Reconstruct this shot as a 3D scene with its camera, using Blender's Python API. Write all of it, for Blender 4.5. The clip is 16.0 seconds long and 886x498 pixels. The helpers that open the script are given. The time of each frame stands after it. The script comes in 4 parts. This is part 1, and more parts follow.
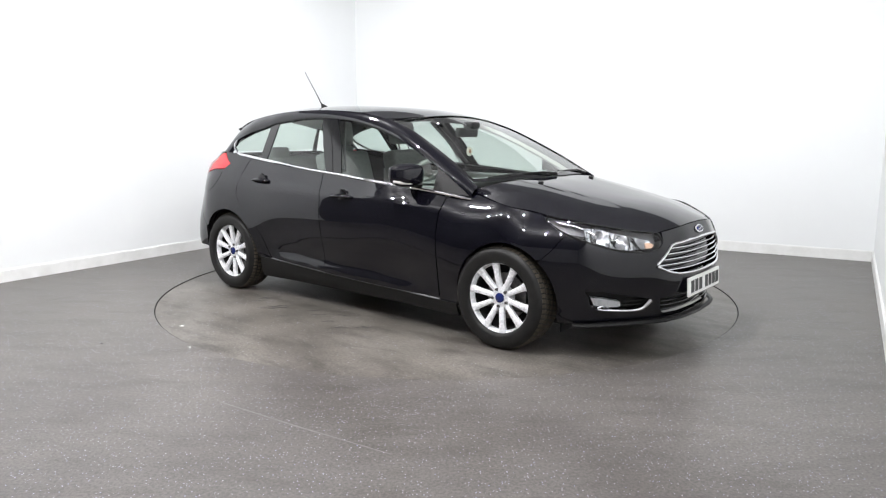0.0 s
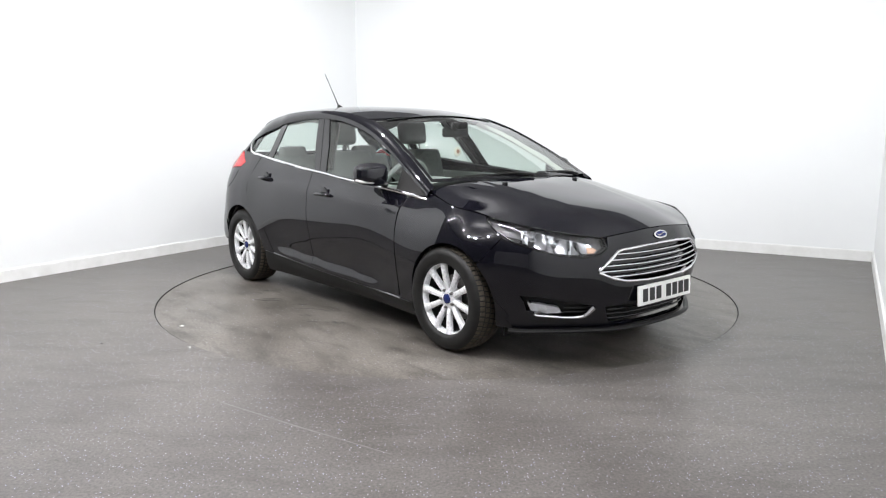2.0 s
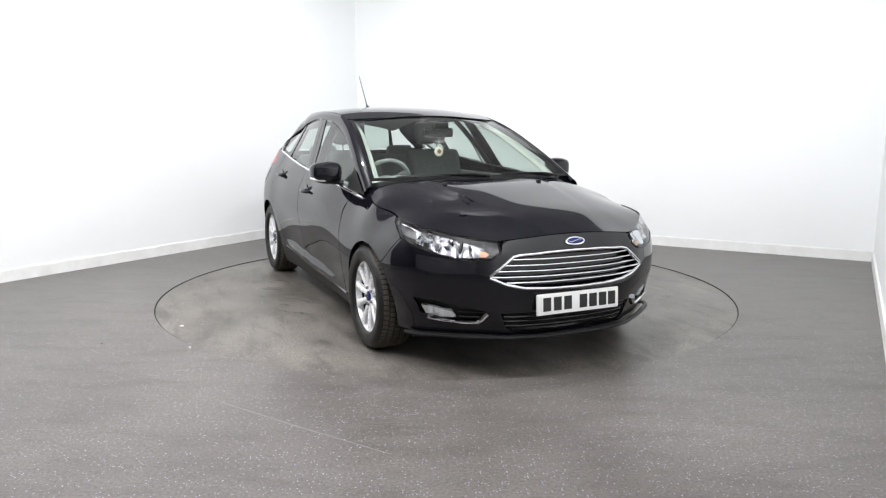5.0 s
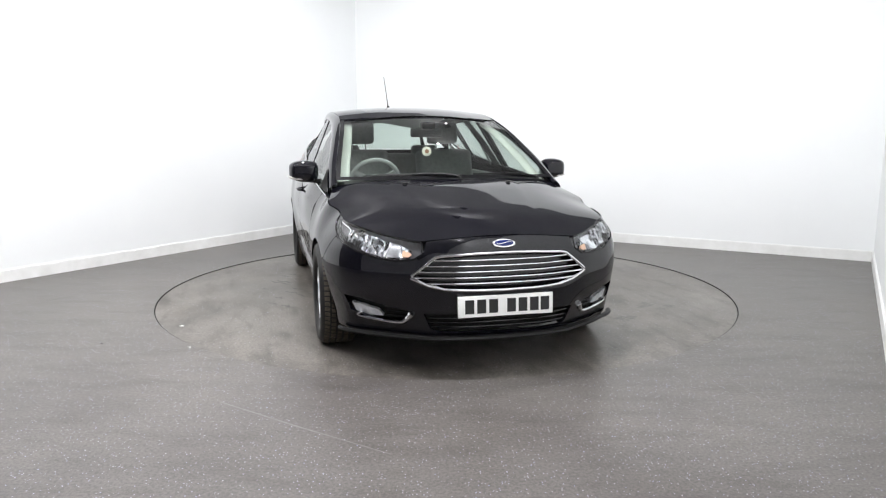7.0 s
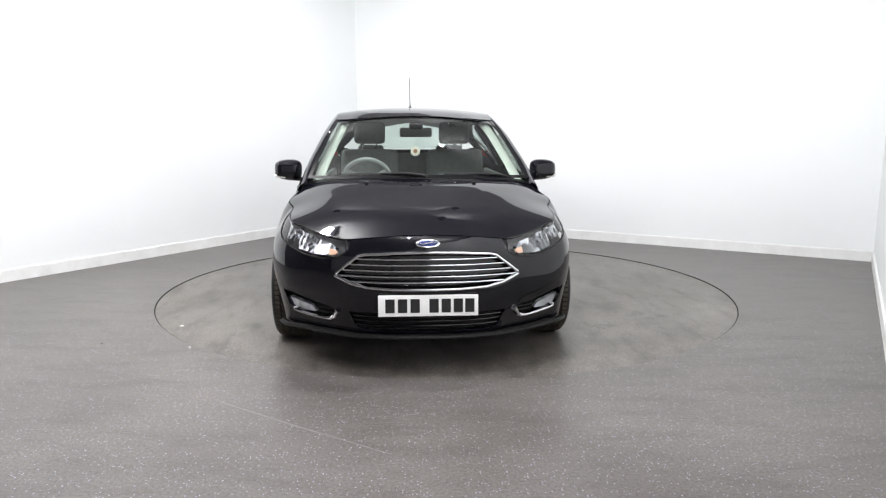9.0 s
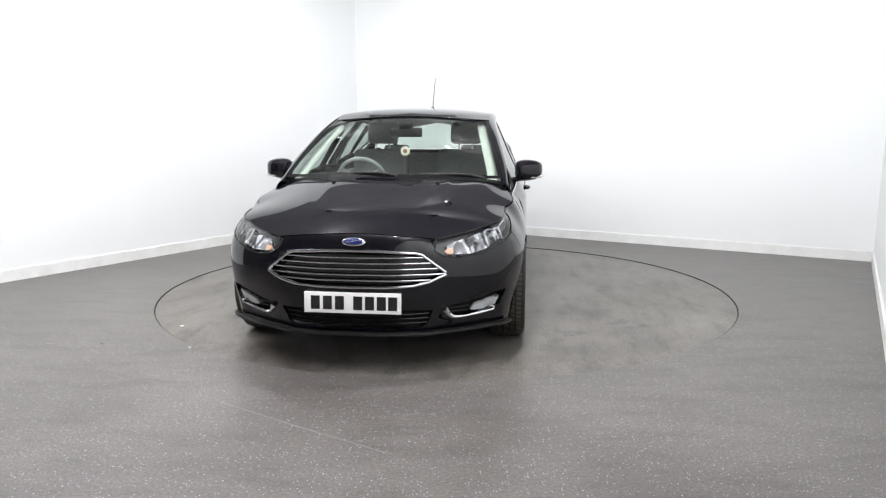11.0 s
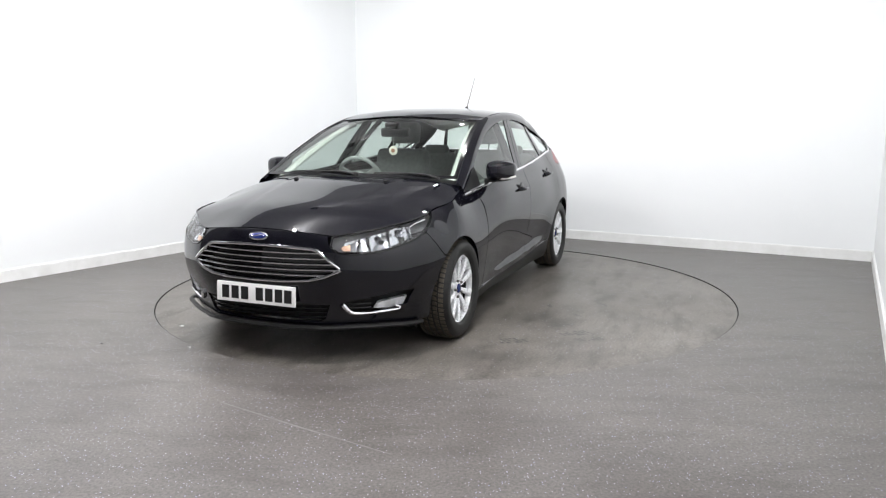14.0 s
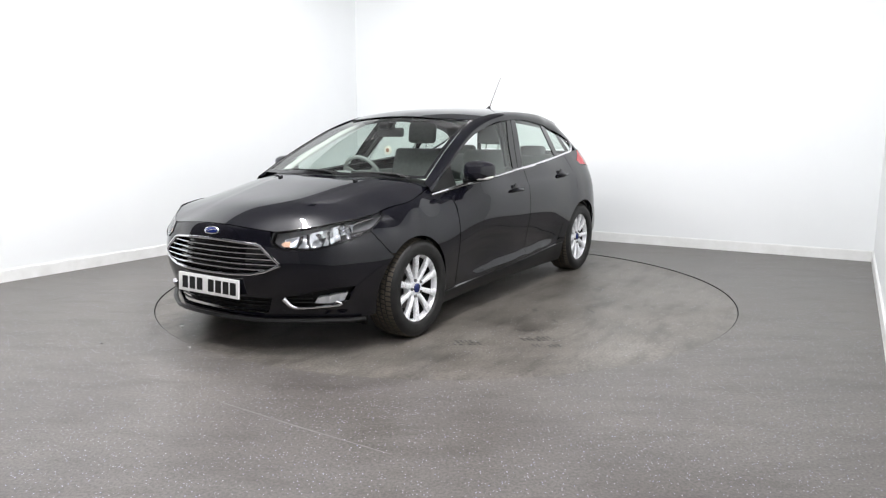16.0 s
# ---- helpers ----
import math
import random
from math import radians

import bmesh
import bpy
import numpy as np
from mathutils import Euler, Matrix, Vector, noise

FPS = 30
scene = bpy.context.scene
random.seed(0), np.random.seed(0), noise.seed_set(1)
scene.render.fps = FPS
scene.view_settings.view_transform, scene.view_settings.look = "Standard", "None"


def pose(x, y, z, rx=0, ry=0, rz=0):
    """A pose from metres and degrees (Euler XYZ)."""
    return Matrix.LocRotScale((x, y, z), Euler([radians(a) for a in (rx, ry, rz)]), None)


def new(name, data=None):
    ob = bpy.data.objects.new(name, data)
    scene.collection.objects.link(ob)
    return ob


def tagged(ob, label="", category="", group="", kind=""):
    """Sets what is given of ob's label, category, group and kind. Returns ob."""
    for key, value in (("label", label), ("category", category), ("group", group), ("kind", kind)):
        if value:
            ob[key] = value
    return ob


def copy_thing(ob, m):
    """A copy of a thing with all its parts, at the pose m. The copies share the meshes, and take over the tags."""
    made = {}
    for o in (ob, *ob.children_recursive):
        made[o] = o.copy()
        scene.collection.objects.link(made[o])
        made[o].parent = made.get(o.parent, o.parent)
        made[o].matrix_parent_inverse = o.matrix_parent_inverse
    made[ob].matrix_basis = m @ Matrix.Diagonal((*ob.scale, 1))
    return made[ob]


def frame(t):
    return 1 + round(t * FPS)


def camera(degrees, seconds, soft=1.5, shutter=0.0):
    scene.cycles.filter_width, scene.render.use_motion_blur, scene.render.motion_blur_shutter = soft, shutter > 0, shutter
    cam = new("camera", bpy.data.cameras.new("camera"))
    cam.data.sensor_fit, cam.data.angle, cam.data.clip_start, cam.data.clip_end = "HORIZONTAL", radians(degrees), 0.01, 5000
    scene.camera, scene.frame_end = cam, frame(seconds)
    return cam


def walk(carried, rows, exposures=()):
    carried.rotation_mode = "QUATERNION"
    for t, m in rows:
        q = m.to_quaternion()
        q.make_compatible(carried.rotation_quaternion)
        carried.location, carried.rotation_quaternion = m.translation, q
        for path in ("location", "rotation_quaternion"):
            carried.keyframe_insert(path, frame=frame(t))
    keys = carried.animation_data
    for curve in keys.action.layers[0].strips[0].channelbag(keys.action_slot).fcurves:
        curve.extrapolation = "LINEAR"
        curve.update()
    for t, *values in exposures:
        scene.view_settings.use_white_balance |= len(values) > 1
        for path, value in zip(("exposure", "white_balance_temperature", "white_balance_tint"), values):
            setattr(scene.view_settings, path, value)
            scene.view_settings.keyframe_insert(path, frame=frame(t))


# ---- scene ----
from mathutils import geometry

# ---------------------------------------------------------------- camera
cam = camera(62.85, 16.0, soft=1.2)
EYE = pose(0, -5.874, 1.2906, 90 - 9.369, 0, 0.243) @ pose(0, 0, 0, 0, 0, 0.096)
walk(cam, [(0, EYE), (16, EYE)])

# ---------------------------------------------------------------- light
world = bpy.data.worlds.new("world")
scene.world = world
world.use_nodes = True
world.node_tree.nodes["Background"].inputs["Color"].default_value = (0.9, 0.95, 1, 1)
world.node_tree.nodes["Background"].inputs["Strength"].default_value = 0.0
scene.view_settings.exposure = 0.05

CEIL = 3.16
U = Vector((0.5236, 0.8519, 0))          # along the left wall, away from the camera
U2 = Vector((0.4824, 0.8759, 0))         # along the right wall
V = Vector((0.8741, -0.4857, 0))         # along the back wall, to the right
A0 = Vector((-1.230, 4.276, 0))          # corner of left and back wall
WIDE, LONG = 6.262, 12.2


def room(v, u, z=0.0):
    """A place in the room: v metres from the left wall, u metres in front of the back wall."""
    f = v / WIDE
    return A0 + V * v - (U * (1 - f) + U2 * f) * u + Vector((0, 0, z))


# ---------------------------------------------------------------- materials
def material(name, color=(0.5, 0.5, 0.5), rough=0.5, metal=0.0, **more):
    m = bpy.data.materials.new(name)
    m.use_nodes = True
    b = m.node_tree.nodes["Principled BSDF"]
    b.inputs["Base Color"].default_value = (*color, 1)
    b.inputs["Roughness"].default_value = rough
    b.inputs["Metallic"].default_value = metal
    for k, v in more.items():
        b.inputs[k.replace("_", " ")].default_value = v
    return m


def nodes(m):
    return m.node_tree.nodes, m.node_tree.links, m.node_tree.nodes["Principled BSDF"]


def noise_node(m, scale, detail=4, rough=0.6, coord="Object", stretch=(1, 1, 1)):
    n, l, b = nodes(m)
    c, mp, t = n.new("ShaderNodeTexCoord"), n.new("ShaderNodeMapping"), n.new("ShaderNodeTexNoise")
    mp.inputs["Scale"].default_value = stretch
    t.inputs["Scale"].default_value, t.inputs["Detail"].default_value, t.inputs["Roughness"].default_value = scale, detail, rough
    l.new(c.outputs[coord], mp.inputs["Vector"])
    l.new(mp.outputs["Vector"], t.inputs["Vector"])
    return t


def ramp_node(m, src, stops):
    n, l, b = nodes(m)
    r = n.new("ShaderNodeValToRGB")
    while len(r.color_ramp.elements) < len(stops):
        r.color_ramp.elements.new(0.5)
    for e, (p, c) in zip(r.color_ramp.elements, stops):
        e.position, e.color = p, (*c, 1)
    l.new(src, r.inputs["Fac"])
    return r


def vary(m, scale, lo, hi, detail=4, stretch=(1, 1, 1)):
    t = noise_node(m, scale, detail, stretch=stretch)
    r = ramp_node(m, t.outputs["Fac"], [(0.3, lo), (0.7, hi)])
    n, l, b = nodes(m)
    l.new(r.outputs["Color"], b.inputs["Base Color"])
    return m


def bump(m, scale, strength, dist=0.002, detail=4, stretch=(1, 1, 1)):
    t = noise_node(m, scale, detail, stretch=stretch)
    n, l, b = nodes(m)
    bp = n.new("ShaderNodeBump")
    bp.inputs["Strength"].default_value, bp.inputs["Distance"].default_value = strength, dist
    l.new(t.outputs["Fac"], bp.inputs["Height"])
    l.new(bp.outputs["Normal"], b.inputs["Normal"])
    return m


def vary_rough(m, scale, lo, hi, detail=4, stretch=(1, 1, 1)):
    t = noise_node(m, scale, detail, stretch=stretch)
    n, l, b = nodes(m)
    mr = n.new("ShaderNodeMapRange")
    mr.inputs["From Min"].default_value, mr.inputs["From Max"].default_value = 0.3, 0.7
    mr.inputs["To Min"].default_value, mr.inputs["To Max"].default_value = lo, hi
    l.new(t.outputs["Fac"], mr.inputs["Value"])
    l.new(mr.outputs["Result"], b.inputs["Roughness"])
    return m


def see_through(name, tint, gloss=0.07, rough=0.01):
    """Thin clear pane: lets light pass with a tint and mirrors by Fresnel."""
    m = bpy.data.materials.new(name)
    m.use_nodes = True
    n, l = m.node_tree.nodes, m.node_tree.links
    n.remove(n["Principled BSDF"])
    tr, gl, mix, fr, pw, ma = (n.new("ShaderNode" + k) for k in ("BsdfTransparent", "BsdfGlossy", "MixShader", "LayerWeight", "Math", "Math"))
    tr.inputs["Color"].default_value = (*tint, 1)
    gl.inputs["Roughness"].default_value = rough
    fr.inputs["Blend"].default_value = 0.5
    pw.operation, ma.operation = "POWER", "MULTIPLY_ADD"
    pw.inputs[1].default_value, ma.inputs[1].default_value, ma.inputs[2].default_value = 4.5, 0.9, gloss
    l.new(fr.outputs["Facing"], pw.inputs[0])
    l.new(pw.outputs[0], ma.inputs[0])
    l.new(ma.outputs[0], mix.inputs[0])
    l.new(tr.outputs[0], mix.inputs[1])
    l.new(gl.outputs[0], mix.inputs[2])
    l.new(mix.outputs[0], n["Material Output"].inputs["Surface"])
    return m


def glowing(name, color, strength):
    m = material(name, color, 0.4)
    b = nodes(m)[2]
    b.inputs["Emission Color"].default_value = (*color, 1)
    b.inputs["Emission Strength"].default_value = strength
    return m


WALL = vary(material("wall_paint", rough=0.55), 0.7, (0.795, 0.818, 0.822), (0.828, 0.850, 0.852))
bump(WALL, 160, 0.08, 0.001)
SKIRT = material("skirting_paint", (0.82, 0.83, 0.82), 0.4)
vary(SKIRT, 6, (0.74, 0.75, 0.73), (0.84, 0.85, 0.84))
# low tone carries the missing light of the opening past the left wall
DARK = vary(material("dark_opening", rough=0.8), 2, (0.05, 0.05, 0.052), (0.09, 0.09, 0.09))
GREY = vary(material("grey_wall", rough=0.8), 2, (0.62, 0.62, 0.63), (0.72, 0.72, 0.73))
CEILING = vary(material("dark_ceiling", rough=0.9), 1.5, (0.26, 0.26, 0.263), (0.33, 0.33, 0.333))


def floor_material(name, tones, sparkle, cloud, dirt):
    """Poured safety floor: warm grey, worn patches, glitter grains in the sheet."""
    m = material(name, rough=0.3, Specular_IOR_Level=0.36)
    n, l, b = nodes(m)
    big = noise_node(m, cloud, 4, 0.58)
    base = ramp_node(m, big.outputs["Fac"], list(zip((0.36, 0.5, 0.66), tones)))
    streak = noise_node(m, 2.2, 7, 0.62, stretch=(1, 3, 1))
    st = ramp_node(m, streak.outputs["Fac"], [(0.34, (dirt, dirt * 0.98, dirt * 0.96)), (0.50, (1.0, 1.0, 1.0)), (0.72, (1.10, 1.09, 1.07))])
    mul = n.new("ShaderNodeMix")
    mul.data_type, mul.blend_type = "RGBA", "MULTIPLY"
    mul.inputs["Factor"].default_value = 1.0
    l.new(base.outputs["Color"], mul.inputs["A"])
    l.new(st.outputs["Color"], mul.inputs["B"])
    grain = noise_node(m, 75, 4, 0.75)
    gr = ramp_node(m, grain.outputs["Fac"], [(0.38, (0.58, 0.58, 0.59)), (0.62, (1.36, 1.36, 1.36))])
    mul2 = n.new("ShaderNodeMix")
    mul2.data_type, mul2.blend_type = "RGBA", "MULTIPLY"
    mul2.inputs["Factor"].default_value = 0.8
    l.new(mul.outputs["Result"], mul2.inputs["A"])
    l.new(gr.outputs["Color"], mul2.inputs["B"])
    # glitter: a few bright grains among many cells
    co = n.new("ShaderNodeTexCoord")
    vo = n.new("ShaderNodeTexVoronoi")
    vo.inputs["Scale"].default_value = 80
    l.new(co.outputs["Object"], vo.inputs["Vector"])
    near = n.new("ShaderNodeMath"); near.operation = "LESS_THAN"; near.inputs[1].default_value = 0.19
    l.new(vo.outputs["Distance"], near.inputs[0])
    sep = n.new("ShaderNodeSeparateColor")
    l.new(vo.outputs["Color"], sep.inputs[0])
    few = n.new("ShaderNodeMath"); few.operation = "GREATER_THAN"; few.inputs[1].default_value = sparkle
    l.new(sep.outputs[0], few.inputs[0])
    both = n.new("ShaderNodeMath"); both.operation = "MULTIPLY"
    l.new(near.outputs[0], both.inputs[0]); l.new(few.outputs[0], both.inputs[1])
    mix = n.new("ShaderNodeMix"); mix.data_type = "RGBA"
    l.new(both.outputs[0], mix.inputs["Factor"])
    l.new(mul2.outputs["Result"], mix.inputs["A"])
    hue = ramp_node(m, sep.outputs[1], [(0.0, (0.36, 0.38, 0.62)), (0.5, (0.58, 0.58, 0.62)), (1.0, (0.45, 0.40, 0.62))])
    l.new(hue.outputs["Color"], mix.inputs["B"])
    l.new(mix.outputs["Result"], b.inputs["Base Color"])
    vary_rough(m, 0.9, 0.33, 0.43, 3)
    bump(m, 420, 0.12, 0.0006, 2)
    return m


FLOOR = floor_material("floor_sheet", ((0.096, 0.088, 0.081), (0.118, 0.110, 0.102), (0.143, 0.134, 0.124)), 0.66, 0.9, 0.80)
TABLE = floor_material("turntable_sheet", ((0.092, 0.084, 0.073), (0.130, 0.119, 0.105), (0.165, 0.153, 0.136)), 0.90, 1.7, 0.62)
GAP = material("dark_gap", (0.01, 0.01, 0.01), 0.7)
PAINT = material("black_car_paint", (0.0040, 0.0040, 0.0068), 0.03, IOR=1.51)
vary(PAINT, 900, (0.0030, 0.0030, 0.0050), (0.0050, 0.0049, 0.0084), 2)
TRIM = bump(material("black_plastic", (0.010, 0.010, 0.010), 0.42, Specular_IOR_Level=0.25), 300, 0.15, 0.0006)
GLOSS = material("gloss_black_trim", (0.006, 0.006, 0.007), 0.09)
INSIDE = vary(material("dark_underbody", rough=0.8), 9, (0.004, 0.004, 0.004), (0.012, 0.012, 0.012))
CHROME = vary_rough(material("chrome", (0.82, 0.82, 0.84), 0.08, 1.0), 40, 0.05, 0.12)
SILVER = vary_rough(material("silver_alloy", (0.93, 0.94, 0.96), 0.28, 0.15), 60, 0.22, 0.34)
RUBBER = bump(vary(material("tyre_rubber", rough=0.5, Specular_IOR_Level=0.3), 14, (0.008, 0.008, 0.008), (0.016, 0.0155, 0.0145)), 90, 0.2, 0.001)
TREAD = vary(material("dusty_tread", rough=0.75), 30, (0.036, 0.030, 0.022), (0.078, 0.064, 0.046))
GLASS = see_through("tinted_glass", (0.80, 0.875, 0.835), 0.07)
SCREEN = see_through("windscreen_glass", (0.83, 0.90, 0.86), 0.12)
LENS = see_through("clear_lens", (0.96, 0.97, 0.98), 0.05)
FABRIC = bump(vary(material("dark_seat_fabric", rough=0.9), 40, (0.15, 0.156, 0.154), (0.21, 0.216, 0.214)), 500, 0.4, 0.001)
DASH = bump(material("dark_dashboard", (0.29, 0.297, 0.293), 0.6), 400, 0.3, 0.0006)
LINING = bump(material("pale_headlining", (0.50, 0.51, 0.48), 0.9), 300, 0.2, 0.0006)
PLATE = material("white_plate", (0.90, 0.90, 0.88), 0.5)
INK = material("black_ink", (0.01, 0.01, 0.01), 0.4)
BLUE = material("blue_emblem", (0.012, 0.022, 0.12), 0.15)
RED = material("red_tail_lens", (0.62, 0.03, 0.04), 0.12, Transmission_Weight=0.2)
AMBER = material("amber_bulb", (0.75, 0.48, 0.33), 0.25)
REFLECT = material("lamp_reflector", (0.62, 0.63, 0.65), 0.10, 0.95)
FOG_BOWL = material("fog_reflector", (0.86, 0.87, 0.89), 0.30, 0.6)
LAMP_BED = vary(material("grey_lamp_bezel", rough=0.35), 30, (0.11, 0.11, 0.114), (0.17, 0.17, 0.175))
STEEL = vary(material("worn_brake_steel", rough=0.4, metal=0.9), 50, (0.10, 0.10, 0.10), (0.22, 0.21, 0.2))
# painted highlight: grey in place of the wall's reflection on the door bottoms
SILL_GLINT = material("sill_glint_grey", (0.22, 0.22, 0.23), 0.3)
LIGHT = glowing("lamp_glow", (0.80, 0.68, 1.0), 90)


# ---------------------------------------------------------------- builders
def mesh_object(name, bm, mat, parent=None, label="", smooth=True):
    me = bpy.data.meshes.new(name)
    bmesh.ops.recalc_face_normals(bm, faces=bm.faces)
    bm.to_mesh(me)
    bm.free()
    me.materials.append(mat)
    for p in me.polygons:
        p.use_smooth = smooth
    ob = new(name, me)
    ob.parent = parent
    if smooth:
        me.set_sharp_from_angle(angle=radians(38))
    return tagged(ob, label)


part = mesh_object


def box(bm, lo, hi, m=Matrix(), bevel=0.0):
    r = bmesh.ops.create_cube(bm, size=1)
    lo, hi = Vector(lo), Vector(hi)
    bmesh.ops.transform(bm, matrix=m @ Matrix.Translation((lo + hi) / 2) @ Matrix.Diagonal((*(hi - lo), 1)), verts=r["verts"])
    if bevel:
        es = list({e for v in r["verts"] for e in v.link_edges})
        bmesh.ops.bevel(bm, geom=es, offset=bevel, segments=3, affect="EDGES", profile=0.6)
    return bm


def boxed(lo, hi, m=Matrix(), bevel=0.0):
    return box(bmesh.new(), lo, hi, m, bevel)


def tube(points, r, seg=10, closed=False, flat=1.0, up=Vector((0, 0, 1))):
    """A bar along points; r: radius or list of radii; flat: how thick it is across 'up'."""
    bm = bmesh.new()
    pts = [Vector(p) for p in points]
    rings = []
    for i, p in enumerate(pts):
        a, b = pts[max(i - 1, 0)], pts[min(i + 1, len(pts) - 1)]
        if closed:
            a, b = pts[i - 1], pts[(i + 1) % len(pts)]
        d = (b - a).normalized()
        side = d.cross(up).normalized()
        top = side.cross(d).normalized()
        rr = r[i] if isinstance(r, (list, tuple)) else r
        rings.append([bm.verts.new(p + side * (rr * math.cos(k * math.tau / seg)) + top * (rr * flat * math.sin(k * math.tau / seg))) for k in range(seg)])
    n = len(rings)
    for i in range(n if closed else n - 1):
        a, b = rings[i], rings[(i + 1) % n]
        for k in range(seg):
            bm.faces.new((a[k], a[(k + 1) % seg], b[(k + 1) % seg], b[k]))
    if not closed:
        bm.faces.new(rings[0])
        bm.faces.new(rings[-1])
    return bm


def lathe(profile, seg=48, axis="Y", closed=False):
    """profile: (radius, along the axis)."""
    bm = bmesh.new()
    rings = []
    for r, h in profile:
        ring = []
        for k in range(seg):
            a = k * math.tau / seg
            c = (r * math.cos(a), h, r * math.sin(a)) if axis == "Y" else (r * math.cos(a), r * math.sin(a), h)
            ring.append(bm.verts.new(c))
        rings.append(ring)
    n = len(rings)
    for i in range(n if closed else n - 1):
        a, b = rings[i], rings[(i + 1) % n]
        for k in range(seg):
            bm.faces.new((a[k], a[(k + 1) % seg], b[(k + 1) % seg], b[k]))
    if not closed:
        for ring in (rings[0], rings[-1]):
            bm.faces.new(ring)
    return bm


def spline(points, n=8, closed=False):
    """A smooth line through points (Catmull-Rom), n pieces a span."""
    p = [np.array(q, float) for q in points]
    out, m = [], len(p)
    for i in range(m if closed else m - 1):
        a, b = p[i], p[(i + 1) % m]
        z = p[i - 1] if (i or closed) else 2 * a - b
        c = p[(i + 2) % m] if (i < m - 2 or closed) else 2 * b - a
        for k in range(n):
            t = k / n
            out.append(0.5 * ((2 * a) + (b - z) * t + (2 * z - 5 * a + 4 * b - c) * t * t + (3 * a - z - 3 * b + c) * t ** 3))
    if not closed:
        out.append(p[-1])
    return [tuple(q) for q in out]


def inside(px, py, poly):
    res = np.zeros(len(px), bool)
    for (x1, y1), (x2, y2) in zip(poly, poly[1:] + poly[:1]):
        if y1 == y2:
            continue
        res ^= ((y1 > py) != (y2 > py)) & (px < (x2 - x1) * (py - y1) / (y2 - y1) + x1)
    return res


def dense(poly, step):
    out = []
    for a, b in zip(poly, poly[1:] + poly[:1]):
        a, b = np.array(a), np.array(b)
        k = max(1, int(np.hypot(*(b - a)) / step + 0.5))
        out += [tuple(a + (b - a) * i / k) for i in range(k)]
    return out


def panel(name, poly, surf, mat, parent, step=0.03, flange=0.014, label="", holes=(), mirror=False, lift=0.0, link=True):
    """A sheet cut to the outline poly in the surface's own coordinates, with turned-in edges and the surface's true normals."""
    loops = [dense(list(poly), step)] + [dense(list(h), step) for h in holes]
    co, ed = [], []
    for lp in loops:
        k = len(co)
        co += lp
        ed += [(k + i, k + (i + 1) % len(lp)) for i in range(len(lp))]
    rim = np.array(co)
    lo, hi = rim.min(0), rim.max(0)
    gx, gy = np.meshgrid(np.arange(lo[0] + step / 2, hi[0], step), np.arange(lo[1] + step / 2, hi[1], step))
    gx, gy = gx.ravel(), gy.ravel()

    def held(x, y):
        ok = inside(x, y, loops[0])
        for h in loops[1:]:
            ok &= ~inside(x, y, h)
        return ok

    ok = held(gx, gy)
    far = np.min(np.hypot(gx[:, None] - rim[None, :, 0], gy[:, None] - rim[None, :, 1]), axis=1) > 0.5 * step
    co += list(zip(gx[ok & far], gy[ok & far]))
    vs, es, fs, *_ = geometry.delaunay_2d_cdt([Vector(c) for c in co], ed, [], 0, 1e-6)
    arr = np.array([tuple(v) for v in vs])
    fs = [f for f in fs if len(f) == 3]
    cen = np.array([arr[list(f)].mean(0) for f in fs])
    keep = held(cen[:, 0], cen[:, 1])
    fs = [f for f, k in zip(fs, keep) if k]
    sign = -1 if mirror else 1
    P, N = [], []
    e = 0.004
    for u, v in arr:
        p = Vector(surf(u, v))
        du = Vector(surf(u + e, v)) - Vector(surf(u - e, v))
        dv = Vector(surf(u, v + e)) - Vector(surf(u, v - e))
        n = du.cross(dv).normalized()
        if n.dot(p - Vector((p.x * 0.75, 0, 0.55))) < 0:
            n = -n
        p = p + n * lift
        P.append(Vector((p.x, p.y * sign, p.z)))
        N.append(Vector((n.x, n.y * sign, n.z)))
    faces = []
    for f in fs:
        a, b, c = f
        if (P[b] - P[a]).cross(P[c] - P[a]).dot(N[a] + N[b] + N[c]) < 0:
            f = [a, c, b]
        faces.append(list(f))
    if flange:
        from_edge = {}
        for f in faces:
            for i in range(3):
                a, b = f[i], f[(i + 1) % 3]
                from_edge[(a, b)] = True
        border = [(a, b) for a, b in from_edge if (b, a) not in from_edge]
        top, low = {}, {}
        count = len(P)
        for v in {v for ab in border for v in ab}:
            top[v], low[v] = count, count + 1
            P += [P[v].copy(), P[v] - N[v] * flange]
            N += [Vector((0, 0, 0)), Vector((0, 0, 0))]
            count += 2
        faces += [[top[b], top[a], low[a], low[b]] for a, b in border]
    me = bpy.data.meshes.new(name)
    me.from_pydata(P, [], faces)
    me.materials.append(mat)
    for p in me.polygons:
        p.use_smooth = True
    me.normals_split_custom_set_from_vertices(N)
    ob = new(name, me)
    ob.parent = parent
    return tagged(ob, label)


